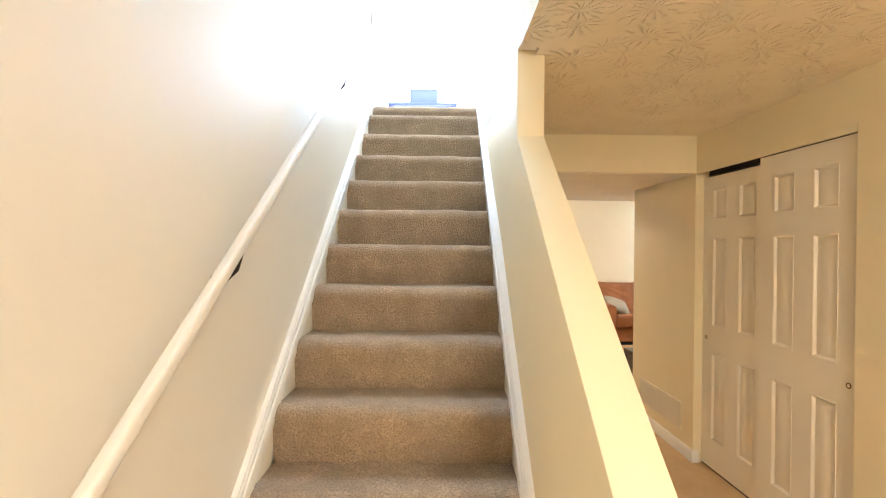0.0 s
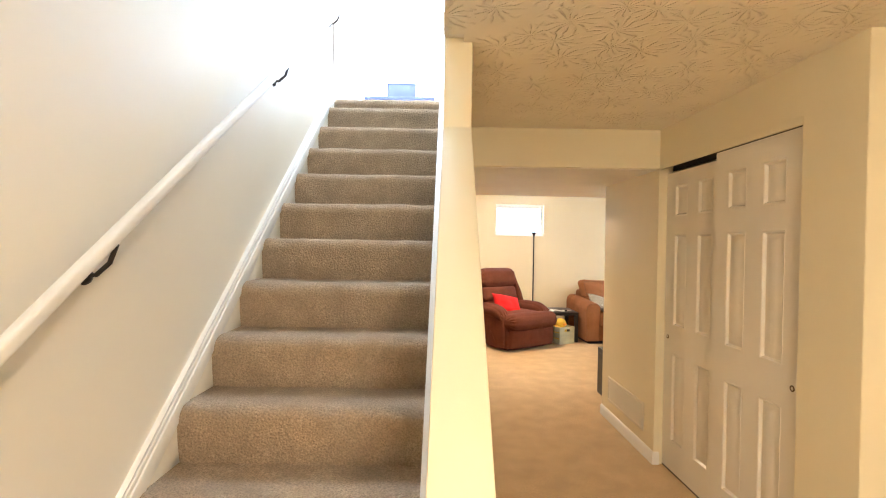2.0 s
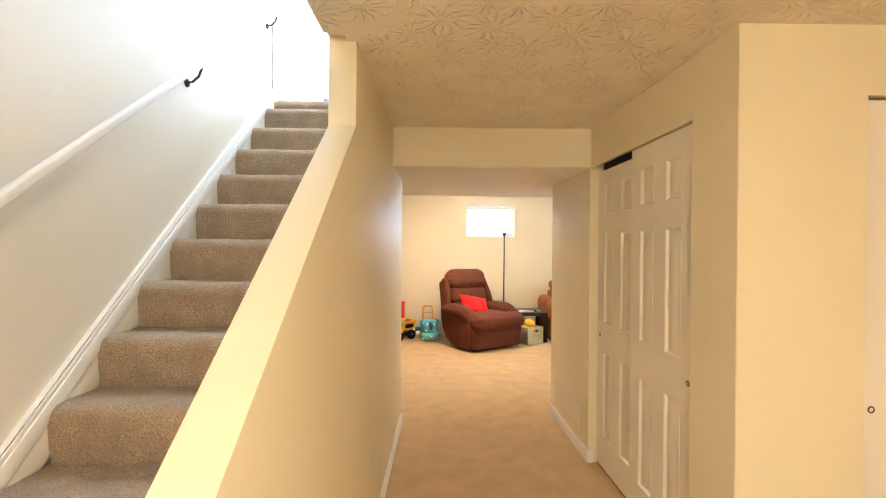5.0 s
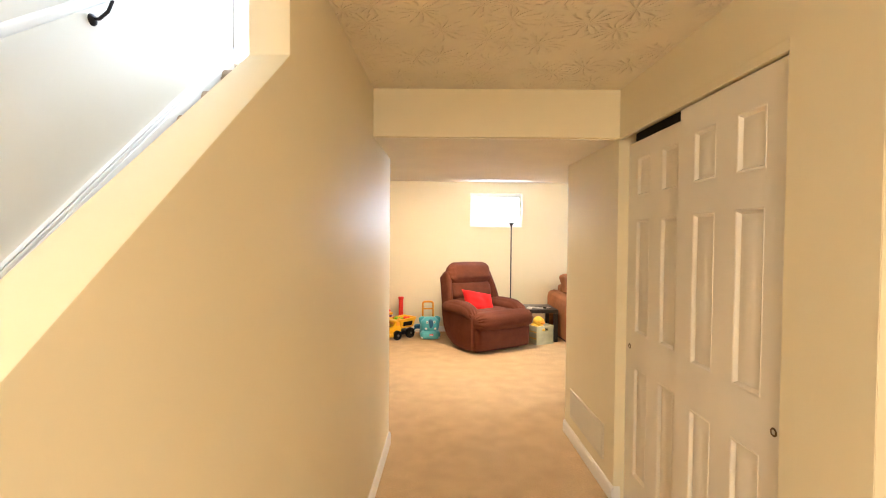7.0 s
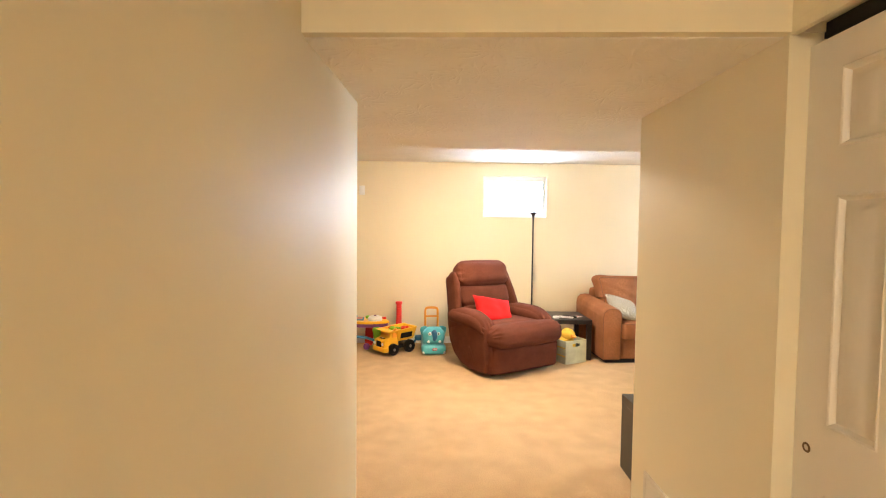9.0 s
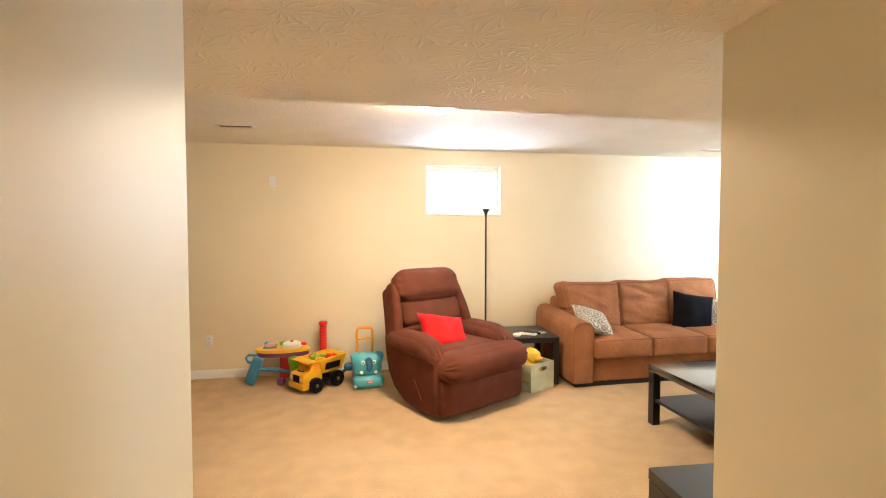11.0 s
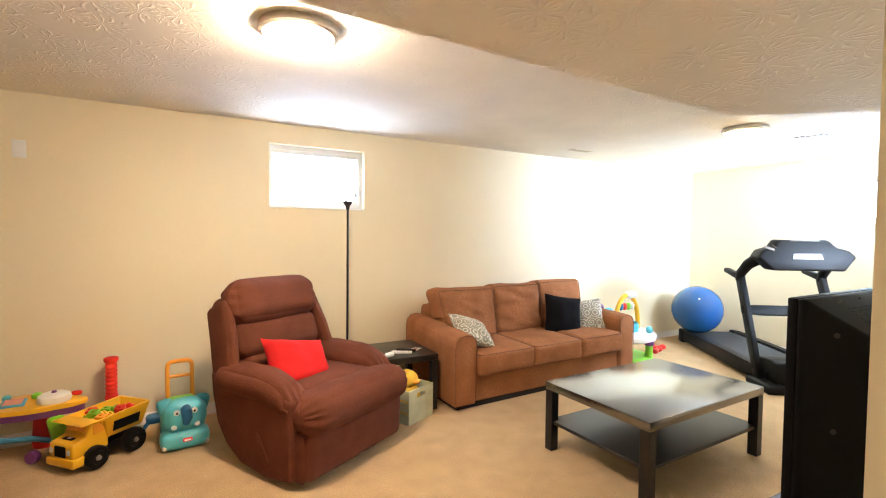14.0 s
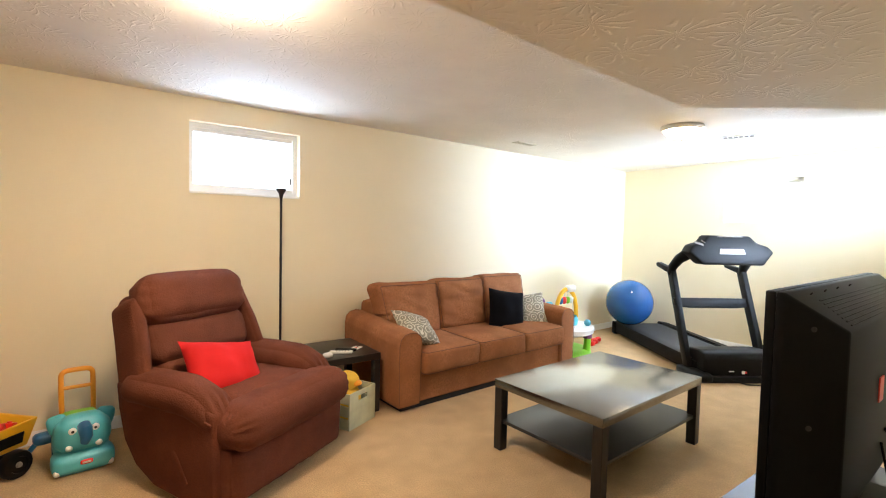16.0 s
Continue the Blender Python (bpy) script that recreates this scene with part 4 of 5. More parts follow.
hole = join(box(0, CW, 0, 0.010, 0, 0.185), box(0, 0.095, 0, 0.010, 0.185, 0.222), box(CW - 0.095, CW, 0, 0.010, 0.185, 0.222), box(0, CW, 0, 0.010, 0.222, CH))
part("end_board", hole, M_CRATE, cr, "end board with a hand hole")
hole = join(box(0, CW, CD - 0.010, CD, 0, 0.185), box(0, 0.095, CD - 0.010, CD, 0.185, 0.222), box(CW - 0.095, CW, CD - 0.010, CD, 0.185, 0.222), box(0, CW, CD - 0.010, CD, 0.222, CH))
part("end_board", hole, M_CRATE, cr, "end board with a hand hole")
pl = thing("plush_toy", pose(2.165, 6.875, 0, 0, 0, 27) @ pose(0.12, 0.15, 0.017), "lumpy yellow plush toy sitting in a crate", "toy")
part("body", moved(soft(0.20, 0.22, 0.25, 0.09, 0.01, 9, 0.02, 3, 12), pose(0, 0, 0.125)), M_DUCK, pl)
part("head", moved(soft(0.14, 0.14, 0.12, 0.055, 0.01, 8, 0.012, 6, 14), pose(0.01, -0.03, 0.285)), M_DUCK, pl)
part("muzzle", moved(soft(0.06, 0.06, 0.035, 0.016, 0.004, 5), pose(0.015, -0.10, 0.275)), M_ORANGE, pl)

# floor lamp
fl = thing("floor_lamp", pose(1.92, 7.70, 0), "thin dark torchiere floor lamp, unlit, in front of a window", "floor lamp")
part("foot", lathe([(0, 0.0), (0.12, 0.0), (0.122, 0.012), (0.10, 0.022), (0.02, 0.03), (0, 0.03)], 36), M_DARKMETAL, fl)
part("pole", lathe([(0.0095, 0.028), (0.0095, 0.58), (0.011, 0.585), (0.011, 0.60), (0.0095, 0.605), (0.0095, 1.13), (0.011, 1.135), (0.011, 1.15), (0.0095, 1.155), (0.0095, 1.63), (0, 1.63)], 16), M_DARKMETAL, fl)
part("shade", lathe([(0, 1.625), (0.012, 1.625), (0.018, 1.655), (0.040, 1.690), (0.042, 1.700), (0.036, 1.698), (0.012, 1.66), (0, 1.655)], 28), M_DARKMETAL, fl, "small flared black cup")


# ---- television and its stand ----
st = thing("tv_stand", pose(2.0, 4.24, 0, 0, 0, 1), "low black-brown media bench against the wall", "tv stand")
part("top_board", box(0, 1.50, 0, 0.475, 0.41, 0.46, 0.003, 1), M_BLACK, st)
part("lower_board", box(0.05, 1.45, 0.01, 0.465, 0.14, 0.18, 0.003, 1), M_BLACK, st)
for x in (0.0, 0.72, 1.45):
    part("side_board", box(x, x + 0.05, 0.005, 0.47, 0, 0.4095, 0.002, 1), M_BLACK, st)

TVM = pose(2.365, 4.455, 0.465, 0, 0, 3)
tv = thing("television", TVM, "old deep-backed black flat television seen from behind", "television")
TW, TZ0, TZ1 = 1.22, 0.07, 0.797
part("bezel", box(0, TW, 0.025, 0.05, TZ0, TZ1, 0.004, 2), M_TV, tv)
part("screen", box(0.05, TW - 0.05, 0.0505, 0.054, TZ0 + 0.06, TZ1 - 0.05), M_BLACK, tv, "dark glossy screen")
bk = bmesh.new()
o_, i_ = [(0.001, TZ0 + 0.001), (TW - 0.001, TZ0 + 0.001), (TW - 0.001, TZ1 - 0.001), (0.001, TZ1 - 0.001)], [(0.11, TZ0 + 0.10), (TW - 0.11, TZ0 + 0.10), (TW - 0.11, TZ1 - 0.10), (0.11, TZ1 - 0.10)]
rings = [[bk.verts.new((x, y, z)) for x, z in r] for r, y in ((o_, 0.026), (o_, 0.006), (i_, -0.115))]
for a, b in zip(rings, rings[1:]):
    for e in range(4):
        bk.faces.new((a[e], a[(e + 1) % 4], b[(e + 1) % 4], b[e]))
bk.faces.new(rings[-1])
bk.faces.new(rings[0])
bmesh.ops.recalc_face_normals(bk, faces=bk.faces)
bmesh.ops.bevel(bk, geom=bk.edges[:], offset=0.006, segments=2, profile=0.5, affect="EDGES")
shell = part("back_shell", bk, M_TV, tv)
for j in range(8):                        # raised ribs of the vent along the sloping top
    k = 0.30 + 0.60 * j / 7
    part("vent_rib", moved(box(0.17, TW - 0.17, -0.0022, 0.0022, -0.003, 0.003, 0.001, 1), pose(0, 0.006 - 0.121 * k, TZ1 - 0.004 - 0.096 * k, 38, 0, 0)), M_TV, shell)
for x in (0.16, 0.30, 0.44, 0.60):
    part("clip_slot", moved(box(-0.003, 0.003, -0.002, 0.002, -0.010, 0.010), pose(x, -0.012, TZ1 - 0.017, 38, 0, 0)), M_DARK, shell)
for x, z in ((0.052, 0.70), (0.052, 0.43), (0.052, 0.18)):
    part("screw_recess", moved(lathe([(0, 0.002), (0.006, 0.002), (0.008, 0.0), (0, -0.002)], 16), pose(x, -0.050, z, 90, 0, -48)), M_DARK, shell)
part("badge", box(0.52, 0.58, -0.119, -0.115, 0.42, 0.50), M_REDPLASTIC, shell, "small red and white badge")
part("rating_label", box(0.13, 0.19, -0.119, -0.115, 0.19, 0.205), M_WHITE, shell, "pale rating label")
part("sticker", moved(box(-0.012, 0.012, -0.001, 0.001, -0.010, 0.010), pose(0.058, -0.076, 0.105, 0, 0, -36)), M_WHITE, shell, "small white sticker")
part("foot", box(TW / 2 - 0.26, TW / 2 + 0.26, -0.14, 0.16, 0, 0.022, 0.008, 2), M_TV, tv)
part("neck", box(TW / 2 - 0.09, TW / 2 + 0.09, -0.04, 0.03, 0.02, 0.10, 0.006, 2), M_TV, tv)
cb = thing("cable", TVM, "black cables hanging behind a television", "cable")
part("cord", tube([(0.66, -0.118, 0.30), (0.70, -0.145, 0.24), (0.74, -0.15, 0.14), (0.68, -0.16, 0.06), (0.60, -0.17, 0.012), (0.48, -0.175, 0.008)], 0.006, 8), M_TV, cb)
part("cord", tube([(0.60, -0.118, 0.27), (0.58, -0.14, 0.18), (0.62, -0.16, 0.08), (0.70, -0.175, 0.008), (0.80, -0.175, 0.008)], 0.004, 8), M_TV, cb)
sb = thing("set_top_box", pose(2.62, 4.30, 0.46, 0, 0, 3), "small black box with white plug labels on a media bench", "box")
part("case", box(0, 0.22, 0, 0.045, 0, 0.045, 0.004, 1), M_TV, sb)
part("label", box(0.02, 0.06, -0.002, 0.0, 0.012, 0.032), M_WHITE, sb)


# ---- treadmill ----
TM = pose(5.85, 6.072, 0, 0, 0, -31.8)
tm = thing("treadmill", TM, "black folding treadmill with console and grey belt", "treadmill")
part("frame_rail", box(-0.36, -0.29, -0.05, 1.86, 0.03, 0.160, 0.01, 2), M_PLASTIC, tm)
part("frame_rail", box(0.29, 0.36, -0.05, 1.86, 0.03, 0.160, 0.01, 2), M_PLASTIC, tm)
part("belt", moved(soft(0.57, 1.82, 0.06, 0.028, 0, 8), pose(0, 0.94, 0.130)), M_BELT, tm, "dark grey running belt")
for sx in (-1, 1):
    part("foot_rail", box(sx * 0.325 - 0.04, sx * 0.325 + 0.04, 0.02, 1.82, 0.161, 0.176, 0.004, 1), M_PLASTIC, tm)
    part("end_cap", moved(soft(0.10, 0.11, 0.17, 0.02, 0, 5), pose(sx * 0.325, 1.84, 0.09)), M_PLASTIC, tm)
    up = slab([(-0.045, 0.02), (0.050, 0.02), (0.440, 1.00), (0.355, 1.03)], -0.028, 0.028, "x", 0.010, 2)
    part("upright", moved(up, pose(sx * 0.388, 0, 0)), M_PLASTIC, tm)
    grip = slab([(0.36, 0.985), (0.46, 1.00), (0.66, 1.045), (0.665, 1.085), (0.64, 1.092), (0.46, 1.060), (0.37, 1.055)], -0.030, 0.030, "x", 0.013, 3)
    part("grip", moved(grip, pose(sx * 0.395, 0, 0)), M_PLASTIC, tm, "padded hand grip")
    arm = tube([(sx * 0.392, 0.405, 0.98), (sx * 0.392, 0.375, 1.06), (sx * 0.375, 0.29, 1.15), (sx * 0.34, 0.19, 1.21), (sx * 0.28, 0.13, 1.23)], [0.036, 0.045, 0.052, 0.058, 0.06], 14)
    part("console_arm", arm, M_PLASTIC, tm)
    part("foot", moved(soft(0.17, 0.38, 0.085, 0.03, 0.01, 7), pose(sx * 0.37, -0.05, 0.0425)), M_PLASTIC, tm)
    part("silver_trim", moved(box(-0.006, 0.006, -0.03, 0.03, -0.002, 0.002), pose(sx * 0.27, 0.06, 1.342, 20, 0, 0)), M_GREYPLATE, tm, "silver trim strip")
part("cross_bar", moved(slab([(-0.345, -0.025), (-0.20, -0.038), (0.20, -0.038), (0.345, -0.025), (0.345, 0.04), (-0.345, 0.04)], -0.022, 0.022, "y", 0.008, 2), pose(0, 0.275, 0.690, -21, 0, 0) @ Matrix.Diagonal((1.24, 1, 1.30, 1))), M_PLASTIC, tm)
hood = slab([(-0.17, 0.04), (0.26, 0.06), (0.26, 0.19), (0.16, 0.265), (-0.06, 0.290), (-0.14, 0.272), (-0.17, 0.22)], -0.345, 0.345, "x", 0.02, 3)
hd = part("motor_hood", hood, M_PLASTIC, tm)
part("label", box(0.03, 0.06, -0.1745, -0.1695, 0.075, 0.105), M_WHITE, hd, "white warning label")
part("label", box(0.062, 0.08, -0.1745, -0.1695, 0.08, 0.10), M_REDPLASTIC, hd, "red switch")
part("label", box(-0.10, -0.05, -0.1745, -0.1695, 0.095, 0.105), M_WHITE, hd, "white warning label")
part("front_bar", box(-0.42, 0.42, -0.23, -0.165, 0.0, 0.060, 0.012, 2), M_PLASTIC, tm)
con = slab([(-0.375, 1.205), (-0.32, 1.15), (-0.27, 1.085), (0.27, 1.085), (0.32, 1.15), (0.375, 1.215), (0.33, 1.275), (0.235, 1.305), (0.185, 1.375), (-0.185, 1.375), (-0.235, 1.305), (-0.33, 1.275)], 0.03, 0.19, "y", 0.020, 3)
for v in con.verts:
    v.co.y += (v.co.z - 1.08) * 0.30 - 0.06
    v.co.x *= 1.17
    v.co.z += 0.03
cn = part("console", con, M_PLASTIC, tm, "curved black console housing")
part("badge_plate", moved(slab([(-0.135, -0.025), (0.135, -0.025), (0.120, 0.03), (-0.120, 0.03)], -0.004, 0.004, "y", 0.002, 1), pose(0, 0.006, 1.245, -16, 0, 0)), M_GREYPLATE, cn, "grey trapezoid badge plate")
part("silver_trim", moved(box(-0.05, 0.05, -0.003, 0.003, -0.012, 0.012, 0.002, 1), pose(-0.33, 0.03, 1.322, -30, 17, 0)), M_GREYPLATE, cn)
part("silver_trim", moved(box(-0.13, 0.13, -0.003, 0.003, -0.006, 0.006, 0.002, 1), pose(0.0, 0.055, 1.396, -30, 0, 0)), M_GREYPLATE, cn)
part("power_cord", tube([(-0.1, -0.23, 0.03), (0.0, -0.29, 0.012), (0.20, -0.31, 0.010), (0.42, -0.28, 0.010), (0.6, -0.31, 0.010)], 0.007, 8), M_PLASTIC, tm, "black power cord on the carpet")

bl = thing("exercise_ball", TM @ pose(-0.225, 1.70, 0.160), "large glossy blue exercise ball resting on a treadmill deck", "ball")
prof = [(0, 0)]
for j in range(1, 40):
    a = math.pi * j / 40
    rr = 0.305 + (0.0012 if j % 3 == 0 else 0.0)
    prof.append((rr * math.sin(a), 0.305 - rr * math.cos(a)))
prof.append((0, 0.610))
part("ball", moved(lathe(prof, 48), pose(0, 0, 0)), M_BALL, bl, smooth=80)
part("plug", moved(lathe([(0, 0.004), (0.010, 0.004), (0.012, 0), (0, -0.002)], 16), pose(-0.082, -0.238, 0.475, 58, 0, -19)), M_WHITE, bl, "small white plug")

for m in (pose(5.72, 7.56, 0, 0, 0, 20), pose(5.85, 7.66, 0, 0, 0, -15)):
    db = thing("dumbbell", m, "small red vinyl dumbbell lying on the carpet", "dumbbell", "red dumbbells")
    part("bar", moved(lathe([(0, -0.05), (0.014, -0.05), (0.016, 0), (0.014, 0.05), (0, 0.05)], 12), pose(0, 0, 0.034, 0, 90, 0)), M_REDPLASTIC, db)
    for sx in (-1, 1):
        part("weight", moved(lathe([(0, -0.032), (0.026, -0.032), (0.034, -0.02), (0.034, 0.02), (0.026, 0.032), (0, 0.032)], 6), pose(sx * 0.065, 0, 0.030, 0, 90, 0)), M_REDPLASTIC, db)


# ---- baby activity jumper beside the sofa ----
ex = thing("activity_jumper", pose(5.08, 7.52, 0), "white and green baby activity jumper with a toy arch", "baby toy")
part("base", lathe([(0, 0.03), (0.20, 0.02), (0.30, 0.0), (0.33, 0.02), (0.32, 0.06), (0.26, 0.08), (0.16, 0.06), (0, 0.06)], 40), M_GREEN, ex, "lime green saucer base")
for k in range(3):
    a = radians(-60 + 120 * k)
    c, s = math.cos(a), math.sin(a)
    part("post", tube([(0.27 * c, 0.27 * s, 0.05), (0.28 * c, 0.28 * s, 0.14), (0.28 * c, 0.28 * s, 0.235)], [0.045, 0.038, 0.042], 14), M_GREEN, ex)
    part("post_collar", moved(lathe([(0.044, 0), (0.05, 0.01), (0.05, 0.05), (0.044, 0.06), (0, 0.06), (0, 0)], 20), pose(0.28 * c, 0.28 * s, 0.205)), M_PURPLE, ex)
part("tray", moved(lathe([(0.17, 0.36), (0.30, 0.35), (0.345, 0.37), (0.35, 0.42), (0.33, 0.44), (0.28, 0.425), (0.19, 0.43), (0.165, 0.445), (0.155, 0.43)], 44), pose(0, 0, -0.10)), M_WHITE, ex, "white ring tray")
part("seat", lathe([(0, 0.20), (0.10, 0.22), (0.155, 0.30), (0.17, 0.40), (0.155, 0.44), (0.14, 0.40), (0.12, 0.34), (0, 0.24)], 32), M_TEAL, ex, "turquoise seat cup")
arch = [(0.11 + 0.185 * math.cos(radians(g)), 0.05, 0.33 + 0.40 * math.sin(radians(g)) ** 0.8) for g in range(0, 181, 12)]
part("toy_arch", tube(arch, 0.026, 12), M_YELLOW, ex, "yellow toy arch")
part("arch_cap", moved(soft(0.16, 0.08, 0.08, 0.035, 0.005, 7), pose(0.17, 0.05, 0.735)), M_WHITE, ex)
for x, mt in ((0.01, M_TEALDARK), (0.07, M_REDPLASTIC), (0.13, M_GREEN), (0.19, M_WHITE)):
    part("hanging_toy", moved(soft(0.055, 0.05, 0.08, 0.024, 0.003, 6), pose(x, 0.05, 0.60)), mt, ex)
    part("string", tube([(x, 0.05, 0.635), (x, 0.05, 0.70)], 0.004, 6), M_WHITE, ex)
part("side_toy", moved(soft(0.10, 0.09, 0.12, 0.04, 0.005, 7), pose(-0.22, -0.08, 0.41)), M_TEAL, ex)
part("toy_stalk", tube([(-0.26, 0.04, 0.32), (-0.28, 0.05, 0.46), (-0.25, 0.05, 0.56)], 0.016, 8), M_WHITE, ex)
part("side_toy", moved(soft(0.11, 0.06, 0.11, 0.045, 0.004, 7), pose(-0.22, 0.02, 0.55)), M_TEAL, ex)
part("side_toy", moved(soft(0.07, 0.07, 0.10, 0.03, 0.004, 6), pose(-0.31, 0.05, 0.60)), M_PURPLE, ex)
part("side_toy", moved(soft(0.07, 0.07, 0.07, 0.03, 0.004, 6), pose(0.20, -0.19, 0.365)), M_TEAL, ex)


# ---- elephant ride-on ----
el = thing("ride_on_toy", pose(0.690, 7.30, 0, 0, 0, 8) @ Matrix.Diagonal((0.88, 0.95, 0.97, 1)), "turquoise elephant-shaped plastic walker with an orange handle", "toy")
part("body", moved(soft(0.27, 0.36, 0.20, 0.06, 0.015, 9), pose(0, 0.10, 0.135)), M_TEAL, el)
part("bumper", moved(soft(0.31, 0.16, 0.11, 0.035, 0.01, 9), pose(0, -0.08, 0.065)), M_TEAL, el)
hd = part("head", moved(soft(0.27, 0.17, 0.20, 0.07, 0.015, 9), pose(0, -0.06, 0.215)), M_TEAL, el)
for sx in (-1, 1):
    part("ear", moved(soft(0.10, 0.050, 0.105, 0.024, 0.004, 8), pose(sx * 0.122, -0.02, 0.272, 0, sx * 14, sx * 12)), M_TEAL, hd)
    part("eye", moved(lathe([(0, 0.006), (0.011, 0.004), (0.014, 0), (0, 0)], 16), pose(sx * 0.058, -0.155, 0.262, 90, 0, 0) @ Matrix.Diagonal((1.5, 1.5, 1, 1))), M_WHITE, hd)
    part("pupil", moved(lathe([(0, 0.004), (0.006, 0.003), (0.008, 0), (0, 0)], 12), pose(sx * 0.057, -0.1605, 0.260, 90, 0, 0)), M_DARK, hd)
    part("tusk", moved(soft(0.035, 0.03, 0.03, 0.014, 0.002, 5), pose(sx * 0.075, -0.15, 0.165)), M_WHITE, hd)
    part("toenail", moved(soft(0.035, 0.03, 0.035, 0.014, 0.002, 5), pose(sx * 0.135, -0.145, 0.035)), M_WHITE, el)
part("trunk", tube([(0, -0.135, 0.275), (0.005, -0.165, 0.262), (0.01, -0.175, 0.225), (0.0, -0.170, 0.185)], [0.036, 0.038, 0.034, 0.022], 14), M_TEALDARK, hd, "translucent deep blue trunk")
part("badge", moved(soft(0.06, 0.012, 0.024, 0.005, 0.002, 4), pose(0.01, -0.168, 0.075)), M_REDPLASTIC, el, "red and white badge")
part("badge_bar", box(-0.012, 0.032, -0.177, -0.173, 0.070, 0.080), M_WHITE, el)
part("lid", moved(soft(0.18, 0.20, 0.05, 0.022, 0.006, 7), pose(0, 0.10, 0.250)), M_GREEN, el)
part("rim", tube([(-0.08, 0.0, 0.262), (-0.05, -0.03, 0.285), (0.05, -0.03, 0.285), (0.08, 0.0, 0.262)], 0.013, 10), M_ORANGE, el)
hoop = [(-0.085, 0.24, 0.17), (-0.088, 0.25, 0.32)]
for g in range(0, 181, 15):
    c, q = math.cos(radians(180 - g)), math.sin(radians(180 - g))
    hoop.append((0.088 * math.copysign(abs(c) ** 0.45, c), 0.262, 0.455 + 0.055 * q ** 0.6))
hoop += [(0.088, 0.25, 0.32), (0.085, 0.24, 0.17)]
hp = part("handle", tube(hoop, 0.016, 12), M_ORANGE, el, "orange push handle")
part("handle_bar", tube([(-0.083, 0.257, 0.40), (0.083, 0.257, 0.40)], 0.012, 10), M_ORANGE, hp)
for sx in (-1, 1):
    part("wheel", moved(lathe([(0, -0.02), (0.045, -0.02), (0.05, -0.012), (0.05, 0.012), (0.045, 0.02), (0, 0.02)], 24), pose(sx * 0.125, 0.20, 0.05, 0, 90, 0)), M_TEALDARK, el)


# ---- dump truck ----
tk = thing("toy_dump_truck", pose(0.235, 7.285, 0, 0, 0, -44), "yellow plastic dump truck with black wheels, loaded with blocks", "toy truck")
part("chassis", box(-0.085, 0.085, -0.20, 0.22, 0.055, 0.105, 0.012, 2), M_PLASTIC, tk)
part("bumper", box(-0.115, 0.115, -0.245, -0.15, 0.045, 0.10, 0.014, 2), M_YELLOW, tk)
cab = slab([(-0.235, 0.095), (-0.02, 0.095), (-0.02, 0.264), (-0.13, 0.264), (-0.155, 0.200), (-0.235, 0.182)], -0.095, 0.095, "x", 0.012, 3)
cabo = part("cab", cab, M_YELLOW, tk)
part("grille", box(-0.045, 0.045, -0.240, -0.234, 0.105, 0.170, 0.003, 1), M_PLASTIC, cabo, "black grille")
part("windscreen", moved(box(-0.07, 0.07, -0.003, 0.003, -0.028, 0.028), pose(0, -0.1455, 0.232, 21, 0, 0)), M_ORANGE, cabo)
part("badge", box(-0.04, 0.04, -0.2, -0.165, 0.1925, 0.1965), M_PLASTIC, cabo, "black hood decal")
part("badge_mark", box(-0.012, 0.012, -0.192, -0.175, 0.1965, 0.198), M_WHITE, cabo)
for sx in (-1, 1):
    part("headlight", box(sx * 0.07 - 0.014, sx * 0.07 + 0.014, -0.243, -0.235, 0.125, 0.155, 0.004, 1), M_WHITE, cabo)
    for y, r in ((-0.115, 0.068), (0.125, 0.076)):
        w = part("wheel", moved(lathe([(0, -0.03), (r * 0.6, -0.03), (r * 0.92, -0.026), (r, -0.015), (r, 0.015), (r * 0.92, 0.026), (r * 0.6, 0.03), (r * 0.55, 0.022), (0, 0.022)], 28), pose(sx * 0.115, y, r, 0, 90 * sx, 0)), M_PLASTIC, tk, "black tyre")
        part("hub", moved(lathe([(0, 0.034), (0.012, 0.034), (0.016, 0.022), (0, 0.02)], 16), pose(sx * 0.115, y, r, 0, 90 * sx, 0)), M_GREYPLATE, w)
bed = bmesh.new()
lo = [bed.verts.new(p) for p in ((-0.10, -0.03, 0.150), (0.10, -0.03, 0.150), (0.10, 0.20, 0.150), (-0.10, 0.20, 0.150))]
hi = [bed.verts.new(p) for p in ((-0.135, -0.205, 0.285), (0.135, -0.205, 0.285), (0.135, 0.235, 0.300), (-0.135, 0.235, 0.300))]
inn = [bed.verts.new(p) for p in ((-0.115, -0.10, 0.288), (0.115, -0.10, 0.288), (0.115, 0.218, 0.297), (-0.115, 0.218, 0.297))]
bot = [bed.verts.new(p) for p in ((-0.088, -0.03, 0.200), (0.088, -0.03, 0.200), (0.088, 0.19, 0.200), (-0.088, 0.19, 0.200))]
mid = [bed.verts.new(p) for p in ((-0.126, -0.065, 0.268), (0.126, -0.065, 0.268), (0.131, 0.231, 0.285), (-0.131, 0.231, 0.285))]
for a, b in ((lo, mid), (mid, hi), (hi, inn), (inn, bot)):
    for e in range(4):
        bed.faces.new((a[e], a[(e + 1) % 4], b[(e + 1) % 4], b[e]))
bed.faces.new(lo)
bed.faces.new(bot)
bmesh.ops.recalc_face_normals(bed, faces=bed.faces)
bmesh.ops.bevel(bed, geom=bed.edges[:], offset=0.005, segments=2, profile=0.5, affect="EDGES")
part("dump_bed", bed, M_YELLOW, tk, "yellow dump bed")
